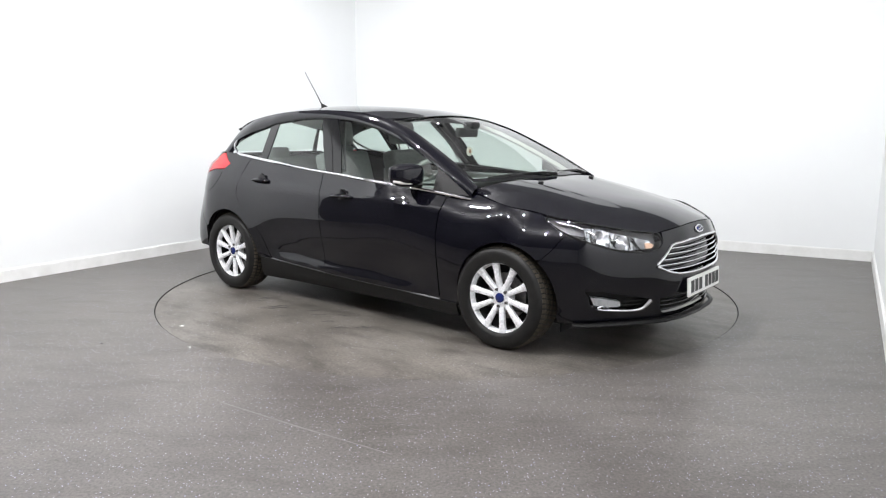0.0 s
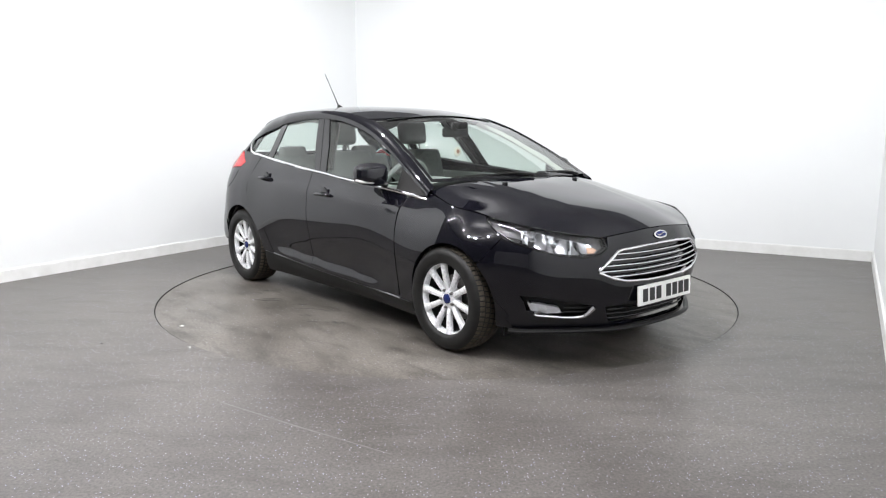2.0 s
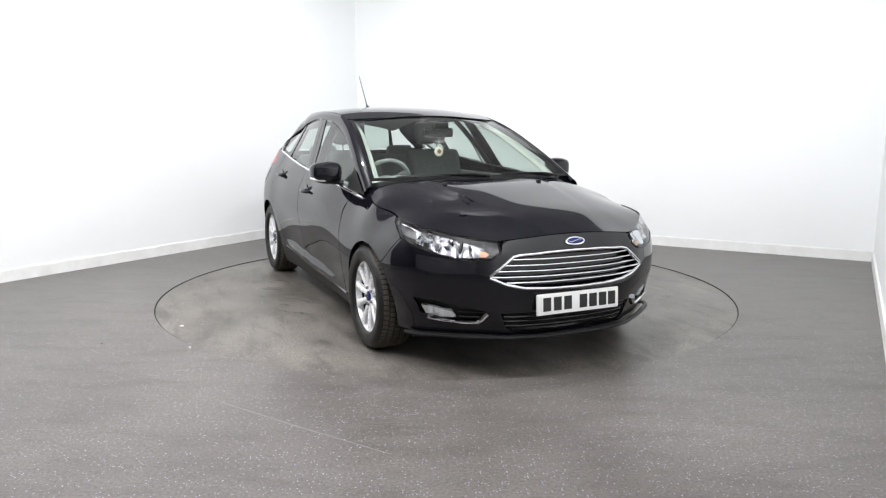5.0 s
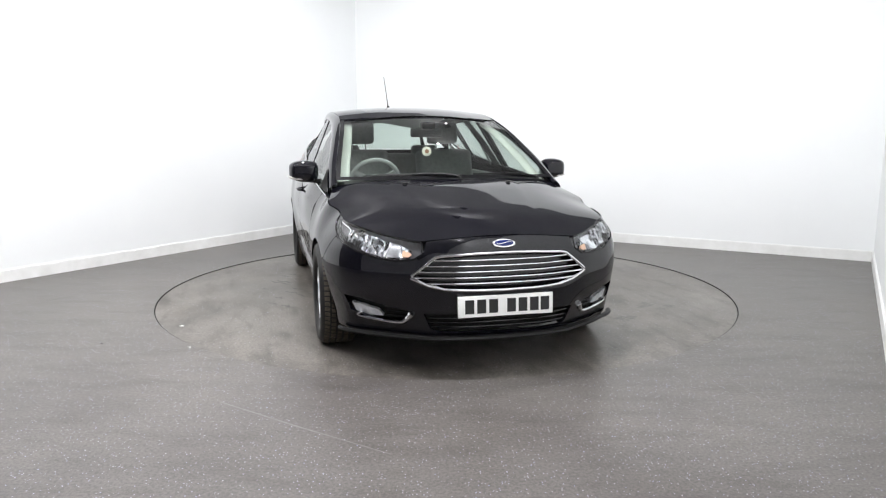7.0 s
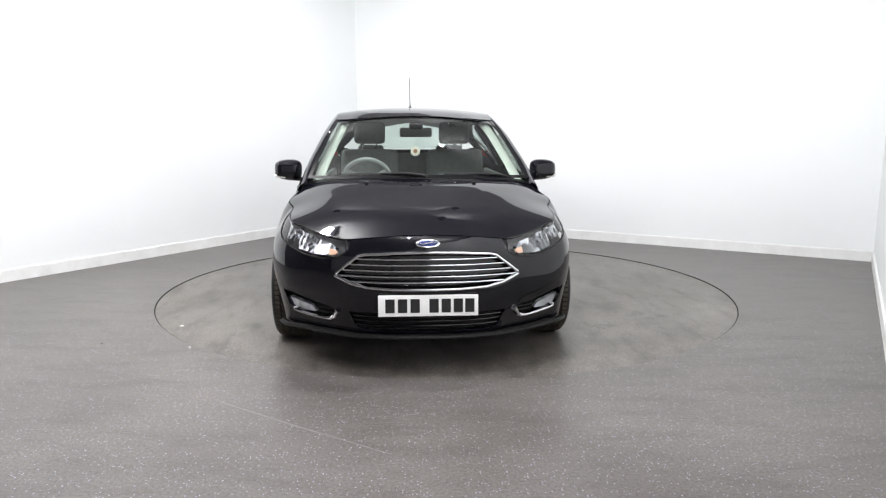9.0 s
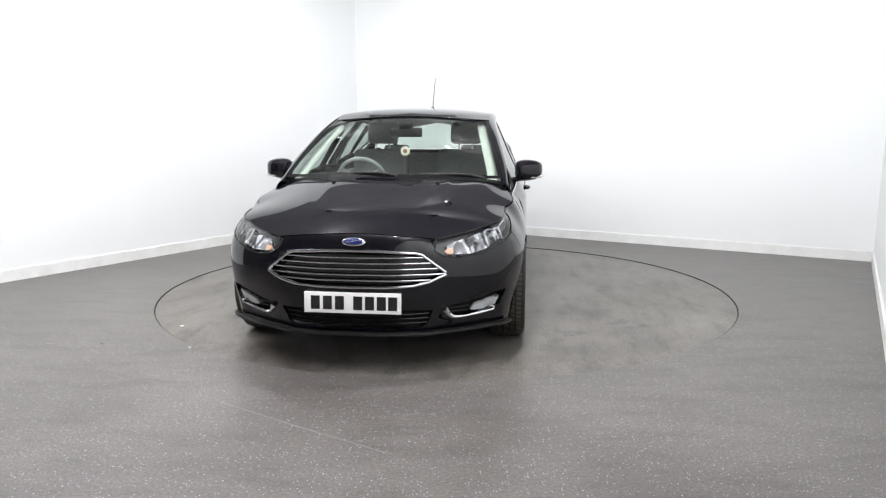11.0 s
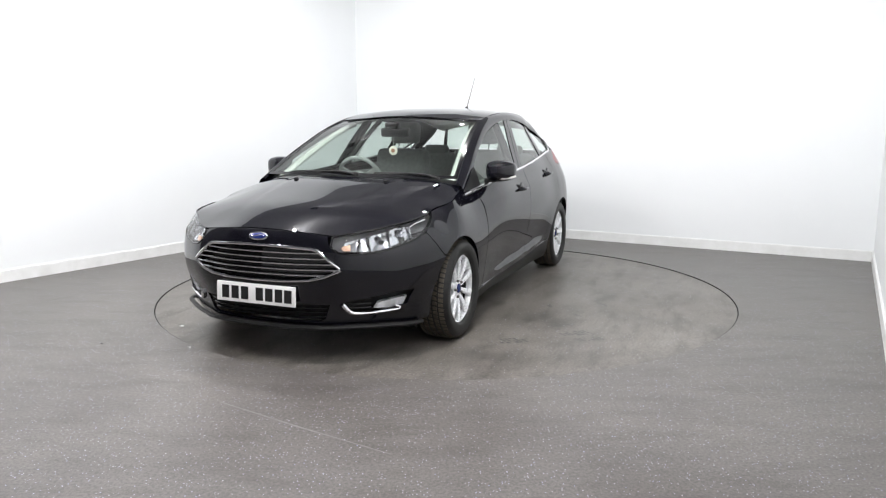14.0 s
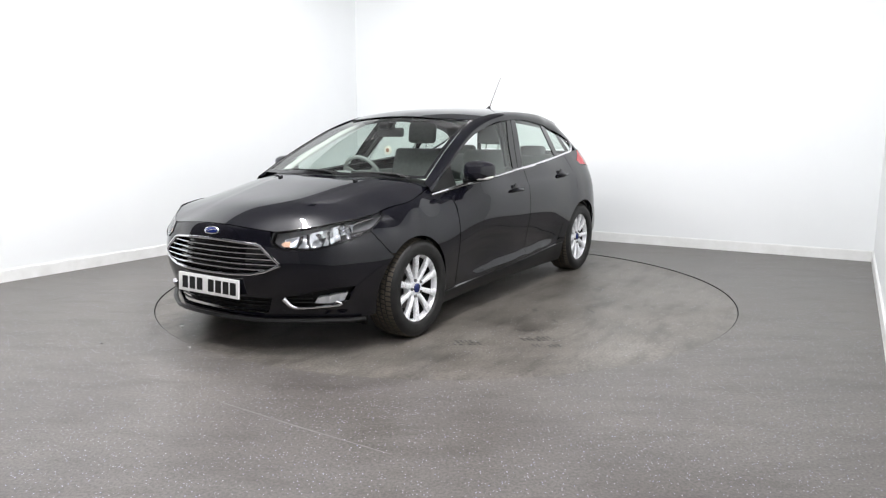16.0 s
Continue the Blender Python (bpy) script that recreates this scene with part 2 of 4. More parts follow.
class Sheet:
    """Thin-plate surface: one coordinate as a smooth function of two others, through given places."""

    def __init__(self, places, axis, smooth=1e-5):
        p = np.array(places, float)
        self.axis = axis
        self.keep = [k for k in range(3) if k != axis]
        self.q, w = p[:, self.keep], p[:, axis]
        n = len(p)
        r = self.kernel(np.hypot(*(self.q[:, None] - self.q[None]).transpose(2, 0, 1))) + smooth * np.eye(n)
        k = np.c_[np.ones(n), self.q]
        m = np.block([[r, k], [k.T, np.zeros((3, 3))]])
        self.w = np.linalg.lstsq(m, np.r_[w, 0, 0, 0], rcond=None)[0]

    @staticmethod
    def kernel(r):
        return np.where(r > 1e-9, r * r * np.log(r + 1e-12), 0.0)

    def value(self, a, b):
        r = self.kernel(np.hypot(self.q[:, 0] - a, self.q[:, 1] - b))
        return float(r @ self.w[:-3] + self.w[-3] + self.w[-2] * a + self.w[-1] * b)

    def __call__(self, a, b):
        c = [0, 0, 0]
        c[self.keep[0]], c[self.keep[1]], c[self.axis] = a, b, self.value(a, b)
        return c


# ---------------------------------------------------------------- room
def wall(name, a, b, mat, z0=0.0, z1=CEIL, thick=0.2, label=""):
    """A wall whose inner face runs from a to b; its thickness lies to the left of that way."""
    d = (b - a).normalized()
    n = Vector((-d.y, d.x, 0))
    m = Matrix.Translation(a) @ Matrix((d, n, Vector((0, 0, 1)))).transposed().to_4x4()
    ob = mesh_object(name, boxed((0, 0, z0), ((b - a).length, thick, z1), m), mat, smooth=False)
    return tagged(ob, label, kind="structure")


def skirting(a, b):
    d = (b - a).normalized()
    n = Vector((-d.y, d.x, 0))
    m = Matrix.Translation(a) @ Matrix((d, n, Vector((0, 0, 1)))).transposed().to_4x4()
    bm = boxed((0.0, -0.016, 0.0), ((b - a).length, 0.002, 0.098), m)
    box(bm, (0.0, -0.011, 0.098), ((b - a).length, 0.002, 0.106), m)
    return tagged(mesh_object("baseboard", bm, SKIRT, smooth=False), "white painted skirting board along the wall", kind="structure")


MOUTH = 6.2         # where the left white wall ends and the dark opening begins
wall("wall_north", room(0, 0), room(WIDE, 0), WALL, label="white painted studio back wall")
wall("wall_west", room(0, MOUTH), room(0, 0), WALL, label="white painted studio side wall")
# panel added out of view so the car's side mirrors a dark opening
wall("west_dark_opening", room(0, LONG), room(0, MOUTH), DARK, label="unseen dark panel standing for the unlit opening behind the viewpoint")
wall("wall_east", room(WIDE, 0), room(WIDE, LONG), WALL, label="white painted studio side wall")
wall("wall_south", room(WIDE, LONG), room(0, LONG), GREY, label="plain grey wall behind the viewpoint")
skirting(room(0, 0), room(WIDE, 0))
skirting(room(0, MOUTH), room(0, 0.016))
skirting(room(WIDE, 0.016), room(WIDE, LONG))
bm = bmesh.new()
bm.faces.new([bm.verts.new(room(v, u, CEIL)) for v, u in ((-0.2, -0.2), (WIDE + 0.2, -0.2), (WIDE + 0.2, LONG + 0.2), (-0.2, LONG + 0.2))])
r = bmesh.ops.extrude_face_region(bm, geom=bm.faces[:])
bmesh.ops.translate(bm, vec=(0, 0, 0.2), verts=[v for v in r["geom"] if isinstance(v, bmesh.types.BMVert)])
tagged(mesh_object("ceiling", bm, CEILING, smooth=False), "dark painted studio ceiling", kind="structure")

RING = 2.250


def ring_sheet(name, outline, mat, z=0.0, deep=0.05):
    """Floor with a round hole for the turntable."""
    bm = bmesh.new()
    n = 160
    top = [bm.verts.new((RING * math.cos(k * math.tau / n), RING * math.sin(k * math.tau / n), z)) for k in range(n)]
    low = [bm.verts.new((v.co.x, v.co.y, z - deep)) for v in top]
    out = []
    for v in top:
        d = v.co.normalized()
        best = 99
        for a, b in zip(outline, outline[1:] + outline[:1]):
            e = b - a
            den = d.x * e.y - d.y * e.x
            if abs(den) > 1e-9:
                t = (a.x * e.y - a.y * e.x) / den
                w = (a.x * d.y - a.y * d.x) / den
                if t > 0 and -1e-6 <= w <= 1 + 1e-6:
                    best = min(best, t)
        out.append(bm.verts.new((d.x * best, d.y * best, z)))
    for k in range(n):
        j = (k + 1) % n
        bm.faces.new((top[k], out[k], out[j], top[j]))
        bm.faces.new((low[k], top[k], top[j], low[j]))
    return mesh_object(name, bm, mat, smooth=False)


# the corners cut by the fan lie under the walls
outline = [room(-0.9, -0.9), room(WIDE + 0.9, -0.9), room(WIDE + 0.9, LONG + 0.9), room(-0.9, LONG + 0.9)]
tagged(ring_sheet("floor", outline, FLOOR), "grey-brown glossy safety floor with glitter grains", kind="structure")
bm = lathe([(RING + 0.05, -0.06), (RING + 0.05, -0.045)], 160, "Z")
edge_ring = lathe([(RING - 0.0012, -0.044), (RING - 0.0012, -0.0006), (RING + 0.0006, -0.0006), (RING + 0.0006, -0.044)], 160, "Z", True)
tagged(mesh_object("floor_trim", edge_ring, GAP, smooth=False), "black edge strip round the turntable opening", kind="structure")
tagged(mesh_object("floor_trim", bm, GAP, smooth=False), "dark slot under the turntable edge", kind="structure")
turntable = tagged(mesh_object("turntable", lathe([(RING - 0.006, -0.04), (RING - 0.006, -0.0055), (RING - 0.31, -0.0002), (RING - 0.33, 0.0)], 200, "Z"), TABLE, smooth=False),
                   "round grey turntable set flush in the floor", "turntable")
part("rim", lathe([(RING - 0.0085, -0.0051), (RING - 0.0055, -0.0057), (RING - 0.0055, -0.02), (RING - 0.0085, -0.02)], 200, "Z", True), GAP, turntable, "dark turntable edge")


def tyre_print(x, y, turn, count, long, seed):
    """A row of slanting damp tread bars left on the turntable."""
    rnd = random.Random(seed)
    bm = bmesh.new()
    for i in range(count):
        u = (i - count / 2) * 0.030 + rnd.uniform(-0.004, 0.004)
        for k in range(3):
            if rnd.random() < 0.2:
                continue
            v = (k - 1) * long / 3 + rnd.uniform(-0.006, 0.006)
            a, h = rnd.uniform(0.005, 0.011), long / 6 * rnd.uniform(0.7, 1.05)
            bm.faces.new([bm.verts.new((u + p * a - 0.35 * (v + q * h), v + q * h, 0.0006)) for p, q in ((-1, -1), (1, -0.85), (0.8, 1), (-0.9, 0.9))])
    ob = part("tyre_mark", bm, DAMP, turntable, "dark damp tyre tread marks")
    ob.matrix_local = pose(x, y, 0, 0, 0, turn)
    return tagged(ob, kind="stuff")


def scuff(x, y, turn, length, width, seed):
    """A thin dark smear with a ragged outline."""
    rnd = random.Random(seed)
    bm = bmesh.new()
    n = 14
    pts = [(length * (k / n - 0.5), 0.25 * width * math.sin(k * 0.9 + seed), width * math.sin(math.pi * (k + 0.3) / (n + 0.6)) * rnd.uniform(0.35, 1)) for k in range(n + 1)]
    top = [bm.verts.new((u, v + w / 2, 0.0005)) for u, v, w in pts]
    low = [bm.verts.new((u, v - w / 2, 0.0005)) for u, v, w in pts]
    for k in range(n):
        bm.faces.new((low[k], low[k + 1], top[k + 1], top[k]))
    ob = part("scuff", bm, SMEAR, turntable, "dark rubber smear")
    ob.matrix_local = pose(x, y, 0, 0, 0, turn)


DAMP = vary(material("damp_rubber_mark", rough=0.35), 30, (0.012, 0.012, 0.011), (0.030, 0.029, 0.027))
SMEAR = vary(material("rubber_smear", rough=0.4), 18, (0.025, 0.024, 0.022), (0.055, 0.053, 0.050))
for k, (x, y, n, w) in enumerate(((0.80, 1.16, 5, 0.05), (0.95, 1.29, 7, 0.10), (1.05, 1.40, 6, 0.06), (1.264, 0.96, 6, 0.10))):
    tyre_print(x, y, 122, n, w, k)
rnd = random.Random(5)
for k, (x, y, n) in enumerate(((-0.52, -1.33, 0.28), (-0.55, -1.28, 0.22), (-0.84, -1.19, 0.12), (-0.80, -1.27, 0.10), (-0.25, -1.21, 0.16), (-0.12, -1.25, 0.22), (0.22, -1.41, 0.14), (0.05, -1.35, 0.12), (0.0, -1.18, 0.2), (0.35, -1.3, 0.15), (-0.3, -1.45, 0.1), (0.5, 1.2, 0.12), (0.1, 1.3, 0.2), (0.3, 0.95, 0.1))):
    scuff(x, y, 38 + rnd.uniform(-14, 14), n, rnd.uniform(0.02, 0.05), k)


def floor_speck(x, y, size, mat, label):
    bm = bmesh.new()
    bmesh.ops.create_icosphere(bm, subdivisions=1, radius=1)
    for v in bm.verts:
        v.co = Vector((v.co.x * size * (1 + 0.3 * math.sin(9 * v.co.y)), v.co.y * size * 0.6, max(v.co.z, -0.2) * size * 0.3 + 0.2 * size * 0.3))
    ob = tagged(mesh_object("crumb", bm, mat), label, "crumb", "crumbs on the floor")
    ob.location = (x, y, 0.0)


floor_speck(-1.536, -1.691, 0.010, SKIRT, "tiny white crumb lying on the floor")
floor_speck(-2.098, -1.616, 0.010, GAP, "tiny dark crumb lying on the floor")
floor_speck(-1.75, -1.22, 0.016, SKIRT, "tiny white crumb lying on the floor")
bm = tube([(-3.05, -0.52, 0.0004), (-2.97, -0.44, 0.0005), (-2.90, -0.36, 0.0004)], [0.002, 0.006, 0.002], 6, flat=0.08)
tagged(mesh_object("floor_scratch", bm, SMEAR), "dark scratch in the floor sheet", kind="structure")
bm = tube([(-1.08, -2.57, 0.0004), (-0.65, -2.86, 0.0005), (-0.22, -3.13, 0.0004)], [0.004, 0.006, 0.003], 6, flat=0.06)
SCRAPE = vary(material("pale_scrape", rough=0.4), 25, (0.13, 0.128, 0.122), (0.18, 0.177, 0.17))
tagged(mesh_object("floor_scratch", bm, SCRAPE), "pale scratch in the floor sheet", kind="structure")

# ---------------------------------------------------------------- lamps
def ceiling_lamp(x, y, watts, beam=0):
    root = tagged(new("ceiling_lamp"), "small round white ceiling spotlight", "ceiling lamp", "studio ceiling lamps")
    root.location = (x, y, CEIL)
    part("housing", lathe([(0.02, 0.0), (0.055, 0.0), (0.06, -0.02), (0.06, -0.09), (0.052, -0.10), (0.048, -0.06), (0.02, -0.055)], 24, "Z"), TRIM, root)
    part("diffuser", lathe([(0.002, -0.062), (0.034, -0.064), (0.032, -0.070), (0.002, -0.072)], 24, "Z"), LIGHT, root, "glowing white diffuser")
    d = bpy.data.lights.new("lamp", "POINT")
    d.shadow_soft_size, d.energy, d.color = 0.02, watts, (1.0, 0.99, 1.0)
    lamp = new("lamp", d)
    lamp.location = (x, y, CEIL - 0.20)
    if beam:
        d = bpy.data.lights.new("lamp_beam", "AREA")
        d.shape, d.size, d.energy, d.color = "DISK", 0.06, beam, (1.0, 0.99, 1.0)
        new("lamp_beam", d).location = (x, y, CEIL - 0.11)


LAMPS = [(0.6 + 0.72 * k, 6.7 - 0.35 * math.sin(math.pi * k / 7), 38) for k in range(8)] + [(v, u, 46) for v in (2.0, 4.3) for u in (4.0, 5.3)]
for v, u, watts in LAMPS:
    p = room(v, u)
    ceiling_lamp(p.x, p.y, watts, 26 if u < 6 else 0)


def wall_fill(v, u, aim, watts):
    """Added unseen can lamp on a short stem, tilted to brighten a wall."""
    p, q = room(v, u), Vector(aim)
    root = tagged(new("spotlight"), "small black can lamp added out of view to brighten the white wall", "spotlight", "spotlights aimed at the walls")
    root.location = (p.x, p.y, CEIL)
    part("stem", lathe([(0.03, 0.0), (0.03, -0.012), (0.009, -0.014), (0.009, -0.10), (0.002, -0.10)], 16, "Z"), TRIM, root)
    d = (q - Vector((p.x, p.y, CEIL - 0.12))).normalized()
    turn = d.to_track_quat("-Z", "Y").to_matrix().to_4x4()
    can = part("can", lathe([(0.01, 0.075), (0.045, 0.07), (0.055, 0.04), (0.055, -0.075), (0.049, -0.075), (0.047, -0.03), (0.005, -0.025)], 24, "Z"), TRIM, root)
    can.matrix_local = Matrix.Translation((0, 0, -0.12)) @ turn
    part("diffuser", lathe([(0.002, -0.030), (0.044, -0.032), (0.044, -0.040), (0.002, -0.042)], 24, "Z"), LIGHT, can, "glowing white diffuser")
    a = bpy.data.lights.new("wall_fill_beam", "AREA")
    a.shape, a.size, a.energy, a.color = "DISK", 0.08, watts, (1.0, 0.99, 1.0)
    new("wall_fill_beam", a).matrix_world = Matrix.Translation(Vector((p.x, p.y, CEIL - 0.12)) + d * 0.085) @ turn


# added fill: three even out the back wall, one the left corner
for v, watts in ((1.2, 15), (3.1, 22), (5.2, 28)):
    wall_fill(v, 2.7, room(v, 0, 0.8), watts)
wall_fill(2.6, 1.5, room(0, 1.3, 0.8), 13)

# ---------------------------------------------------------------- the car's surfaces (x forward, y to its left, half width)
OUT = [(2.225, 0.0), (2.215, 0.2), (2.180, 0.347), (2.128, 0.475), (2.036, 0.618), (1.945, 0.733), (1.842, 0.811), (1.69, 0.869), (1.5, 0.90), (1.32, 0.911),
       (1.0, 0.908), (0.5, 0.905), (0.0, 0.906), (-0.6, 0.908), (-1.0, 0.911), (-1.32, 0.914), (-1.6, 0.893), (-1.82, 0.825), (-1.95, 0.715), (-2.04, 0.56), (-2.09, 0.34), (-2.11, 0.0)]
ZK = [0.12, 0.20, 0.28, 0.36, 0.46, 0.56, 0.66, 0.76, 0.84, 0.92, 1.00, 1.10, 1.20]
FRONT = [0.095, 0.060, 0.042, 0.022, 0.006, 0.014, 0.036, 0.086, 0.20, 0.36, 0.5, 0.7, 0.9]
NOSE = [0.12, 0.076, 0.056, 0.032, 0.007, 0.004, 0.024, 0.090, 0.20, 0.33, 0.45, 0.6, 0.8]
WING = [0.10, 0.055, 0.038, 0.022, 0.006, 0.000, 0.016, 0.070, 0.142, 0.235, 0.33, 0.5, 0.6]
ARCH = [0.09, 0.05, 0.034, 0.020, 0.008, 0.002, 0.010, 0.040, 0.082, 0.150, 0.25, 0.4, 0.5]
DOOR = [0.12, 0.078, 0.058, 0.052, 0.032, 0.012, 0.000, 0.006, 0.022, 0.058, 0.094, 0.15, 0.22]
REAR = [0.10, 0.065, 0.046, 0.028, 0.012, 0.004, 0.004, 0.014, 0.032, 0.064, 0.104, 0.165, 0.235]
TAIL = [0.09, 0.05, 0.02, 0.000, 0.000, 0.010, 0.030, 0.050, 0.065, 0.085, 0.120, 0.225, 0.33]
PROFILE = [FRONT, FRONT, FRONT, NOSE, NOSE, NOSE, WING, WING, WING, ARCH, ARCH, DOOR, DOOR, DOOR, REAR, REAR, REAR, TAIL, TAIL, TAIL, TAIL, TAIL]


class Hull:
    def __init__(self):
        self.p = np.array(spline(OUT, 12))
        d = np.diff(self.p, axis=0)
        self.s = np.r_[0, np.cumsum(np.hypot(d[:, 0], d[:, 1]))]
        self.t = np.gradient(self.p, self.s, axis=0)
        self.t /= np.hypot(self.t[:, 0], self.t[:, 1])[:, None]
        self.k = np.array(spline([tuple(r) for r in PROFILE], 12))
        z = np.array(ZK)
        self.zf = np.linspace(z[0], z[-1], 240)
        self.prof = np.array([self.smooth(z, r) for r in self.k])
        self.end = self.s[-1]

    def smooth(self, z, r):
        pts = np.array(spline(list(zip(z, r)), 10))
        return np.interp(self.zf, pts[:, 0], pts[:, 1])

    def __call__(self, s, z):
        sg = 1.0
        if s < 0:
            s, sg = -s, -1.0
        s = min(s, self.end)
        i = min(int(np.searchsorted(self.s, s, "right")) - 1, len(self.s) - 2)
        f = (s - self.s[i]) / (self.s[i + 1] - self.s[i])
        p = self.p[i] * (1 - f) + self.p[i + 1] * f
        t = self.t[i] * (1 - f) + self.t[i + 1] * f
        j = min(max((z - self.zf[0]) / (self.zf[1] - self.zf[0]), 0), len(self.zf) - 1.001)
        a = int(j)
        g = j - a
        ins = (self.prof[i, a] * (1 - g) + self.prof[i, a + 1] * g) * (1 - f) + (self.prof[i + 1, a] * (1 - g) + self.prof[i + 1, a + 1] * g) * f
        nx, ny = -t[1], t[0]
        x, y = p[0] + nx * ins * (1 if nx * p[0] + ny * p[1] < 0 else -1), p[1] + ny * ins * (1 if nx * p[0] + ny * p[1] < 0 else -1)
        return [x, max(y, 0.0) * sg, z]


hull = Hull()


def SX(x):
    """Length along the outline at which the side stands at x."""
    return float(np.interp(-x, -hull.p[:, 0], hull.s))


def SY(y):
    """Length along the outline at which the front stands at y."""
    k = len(hull.p) // 2
    return float(np.interp(y, hull.p[:k, 1], hull.s[:k]))


def side(points):
    return [(SX(x), z) for x, z in points]


def both(half):
    """A closed outline from its half, mirrored over the middle."""
    return list(half) + [(-s, z) for s, z in reversed(half) if s > 1e-6]


def arc(cx, cz, r, a0, a1, n=22):
    return [(cx + r * math.cos(radians(a0 + (a1 - a0) * k / n)), cz + r * math.sin(radians(a0 + (a1 - a0) * k / n))) for k in range(n + 1)]


FA, RA = (1.36, 0.305, 0.342), (-1.315, 0.305, 0.352)

# the line between bonnet and wing, headlamp and front panel: along the outline, with its height
HOOD_EDGE = spline([(SX(0.98), 0.915), (SX(1.12), 0.895), (SX(1.35), 0.849), (SX(1.57), 0.813), (SX(1.76), 0.790), (SX(1.93), 0.766), (SY(0.66), 0.748), (SY(0.53), 0.727), (SY(0.44), 0.719), (SY(0.30), 0.733), (SY(0.15), 0.744), (0, 0.747)], 6)
edge3 = [hull(s, z) for s, z in HOOD_EDGE]
HOOD_REAR = spline([(0.98, 0.775, 0.925), (1.07, 0.69, 0.948), (1.14, 0.4, 0.967), (1.17, 0.0, 0.974)], 5)
crown = [(x, sg * y, z) for sg in (1, -1) for x, y, z in ((1.9, 0.25, 0.823), (1.9, 0.46, 0.795), (1.7, 0.25, 0.870), (1.7, 0.5, 0.846), (1.5, 0.25, 0.911), (1.5, 0.52, 0.889), (1.3, 0.25, 0.950), (1.3, 0.52, 0.931))]
crown += [(1.99, 0, 0.806), (1.9, 0, 0.836), (1.7, 0, 0.877), (1.5, 0, 0.917), (1.3, 0, 0.955)]
pts = [tuple(p) for p in edge3[::3]] + [tuple(p) for p in HOOD_REAR[1::3]]
pts = pts + [(x, -y, z) for x, y, z in pts if abs(y) > 1e-4] + crown
hood_sheet = Sheet(pts, 2, 1.2e-2)


def hood(x, y):
    """The bonnet with its two raised creases."""
    p = hood_sheet(x, y)
    ridge = 0.40 - 0.16 * (x - 1.1)
    d = abs(y) - ridge
    p[2] += 0.0032 * math.exp(-(d / (0.03 if d > 0 else 0.16)) ** 2) * min(1, max(0, (2.05 - x) / 0.6))
    return p



# windscreen edge, roof edge and belt line
SCREEN_EDGE = [(1.03, 0.742, 0.970), (0.83, 0.708, 1.083), (0.63, 0.672, 1.184), (0.41, 0.636, 1.284), (0.18, 0.606, 1.358)]
ROOF_EDGE = [(0.17, 0.606, 1.363), (-0.05, 0.612, 1.406), (-0.2, 0.613, 1.420), (-0.4, 0.611, 1.429), (-0.8, 0.595, 1.426), (-1.2, 0.55, 1.396), (-1.5, 0.52, 1.345), (-1.66, 0.48, 1.30)]
BELT = [(1.063, 0.870), (0.702, 0.912), (0.206, 0.952), (-0.07, 0.976), (-0.376, 0.998), (-0.72, 1.03), (-1.10, 1.066), (-1.33, 1.094)]
mid = [(0.30, 0.0, 1.388), (0.27, 0.3, 1.380), (0.27, -0.3, 1.380), (0.14, 0, 1.424), (0.1, 0.35, 1.414), (0.1, -0.35, 1.414), (0.0, 0, 1.444), (-0.2, 0, 1.461), (-0.45, 0, 1.474), (-0.8, 0, 1.480), (-1.15, 0, 1.470), (-1.5, 0, 1.425), (-1.69, 0, 1.385)]
roof = Sheet([q for x, y, z in ROOF_EDGE for q in ((x, y, z), (x, -y, z))] + mid, 2)
screen = Sheet([q for x, y, z in SCREEN_EDGE for q in ((x, y, z), (x, -y, z))] + [(1.16, 0, 0.972), (1.125, 0.4, 0.970), (1.125, -0.4, 0.970), (0.30, 0, 1.388), (0.27, 0.3, 1.380), (0.27, -0.3, 1.380), (0.72, 0, 1.222), (0.7, 0.35, 1.204), (0.7, -0.35, 1.204)], 2)
WINTOP = [(0.80, 0.764, 1.034), (0.570, 0.724, 1.146), (0.280, 0.680, 1.260), (-0.015, 0.653, 1.332), (-0.275, 0.644, 1.362), (-0.6, 0.632, 1.369), (-0.995, 0.608, 1.333), (-1.17, 0.602, 1.297), (-1.35, 0.620, 1.25)]
belt3 = [tuple(hull(SX(x), z)) for x, z in BELT]
house = Sheet([(x, y, z) for x, y, z in belt3] + WINTOP + 
              [tuple(hull(SX(-1.5), 1.10)), tuple(hull(SX(-1.7), 1.09)), tuple(hull(SX(-1.85), 1.06)), (-1.5, 0.66, 1.19), (-1.7, 0.61, 1.19)], 1)


def HS(x, z):
    return house(x, z)


# ---------------------------------------------------------------- the car
car = tagged(new("car"), "glossy black five-door hatchback car standing on the turntable", "car")


def sides(name, poly, surf, mat, parent=car, **k):
    a = panel(name, poly, surf, mat, parent, **k)
    b = panel(name, poly, surf, mat, parent, mirror=True, **k)
    return a, b


# front panel
GR_HALF = [(0, 0.662), (SY(0.17), 0.659), (SY(0.335), 0.648), (SY(0.37), 0.640), (SY(0.482), 0.546), (SY(0.485), 0.535), (SY(0.40), 0.497), (SY(0.32), 0.480), (SY(0.17), 0.473), (0, 0.471)]
LOW_HALF = [(0, 0.345), (SY(0.30), 0.345), (SY(0.43), 0.340), (SY(0.40), 0.258), (SY(0.36), 0.240), (0, 0.238)]
FOG = [(SX(1.845), 0.408), (SX(1.865), 0.375), (SY(0.79), 0.325), (SY(0.64), 0.283), (SY(0.53), 0.279), (SY(0.482), 0.344), (SY(0.62), 0.375), (SY(0.74), 0.405)]
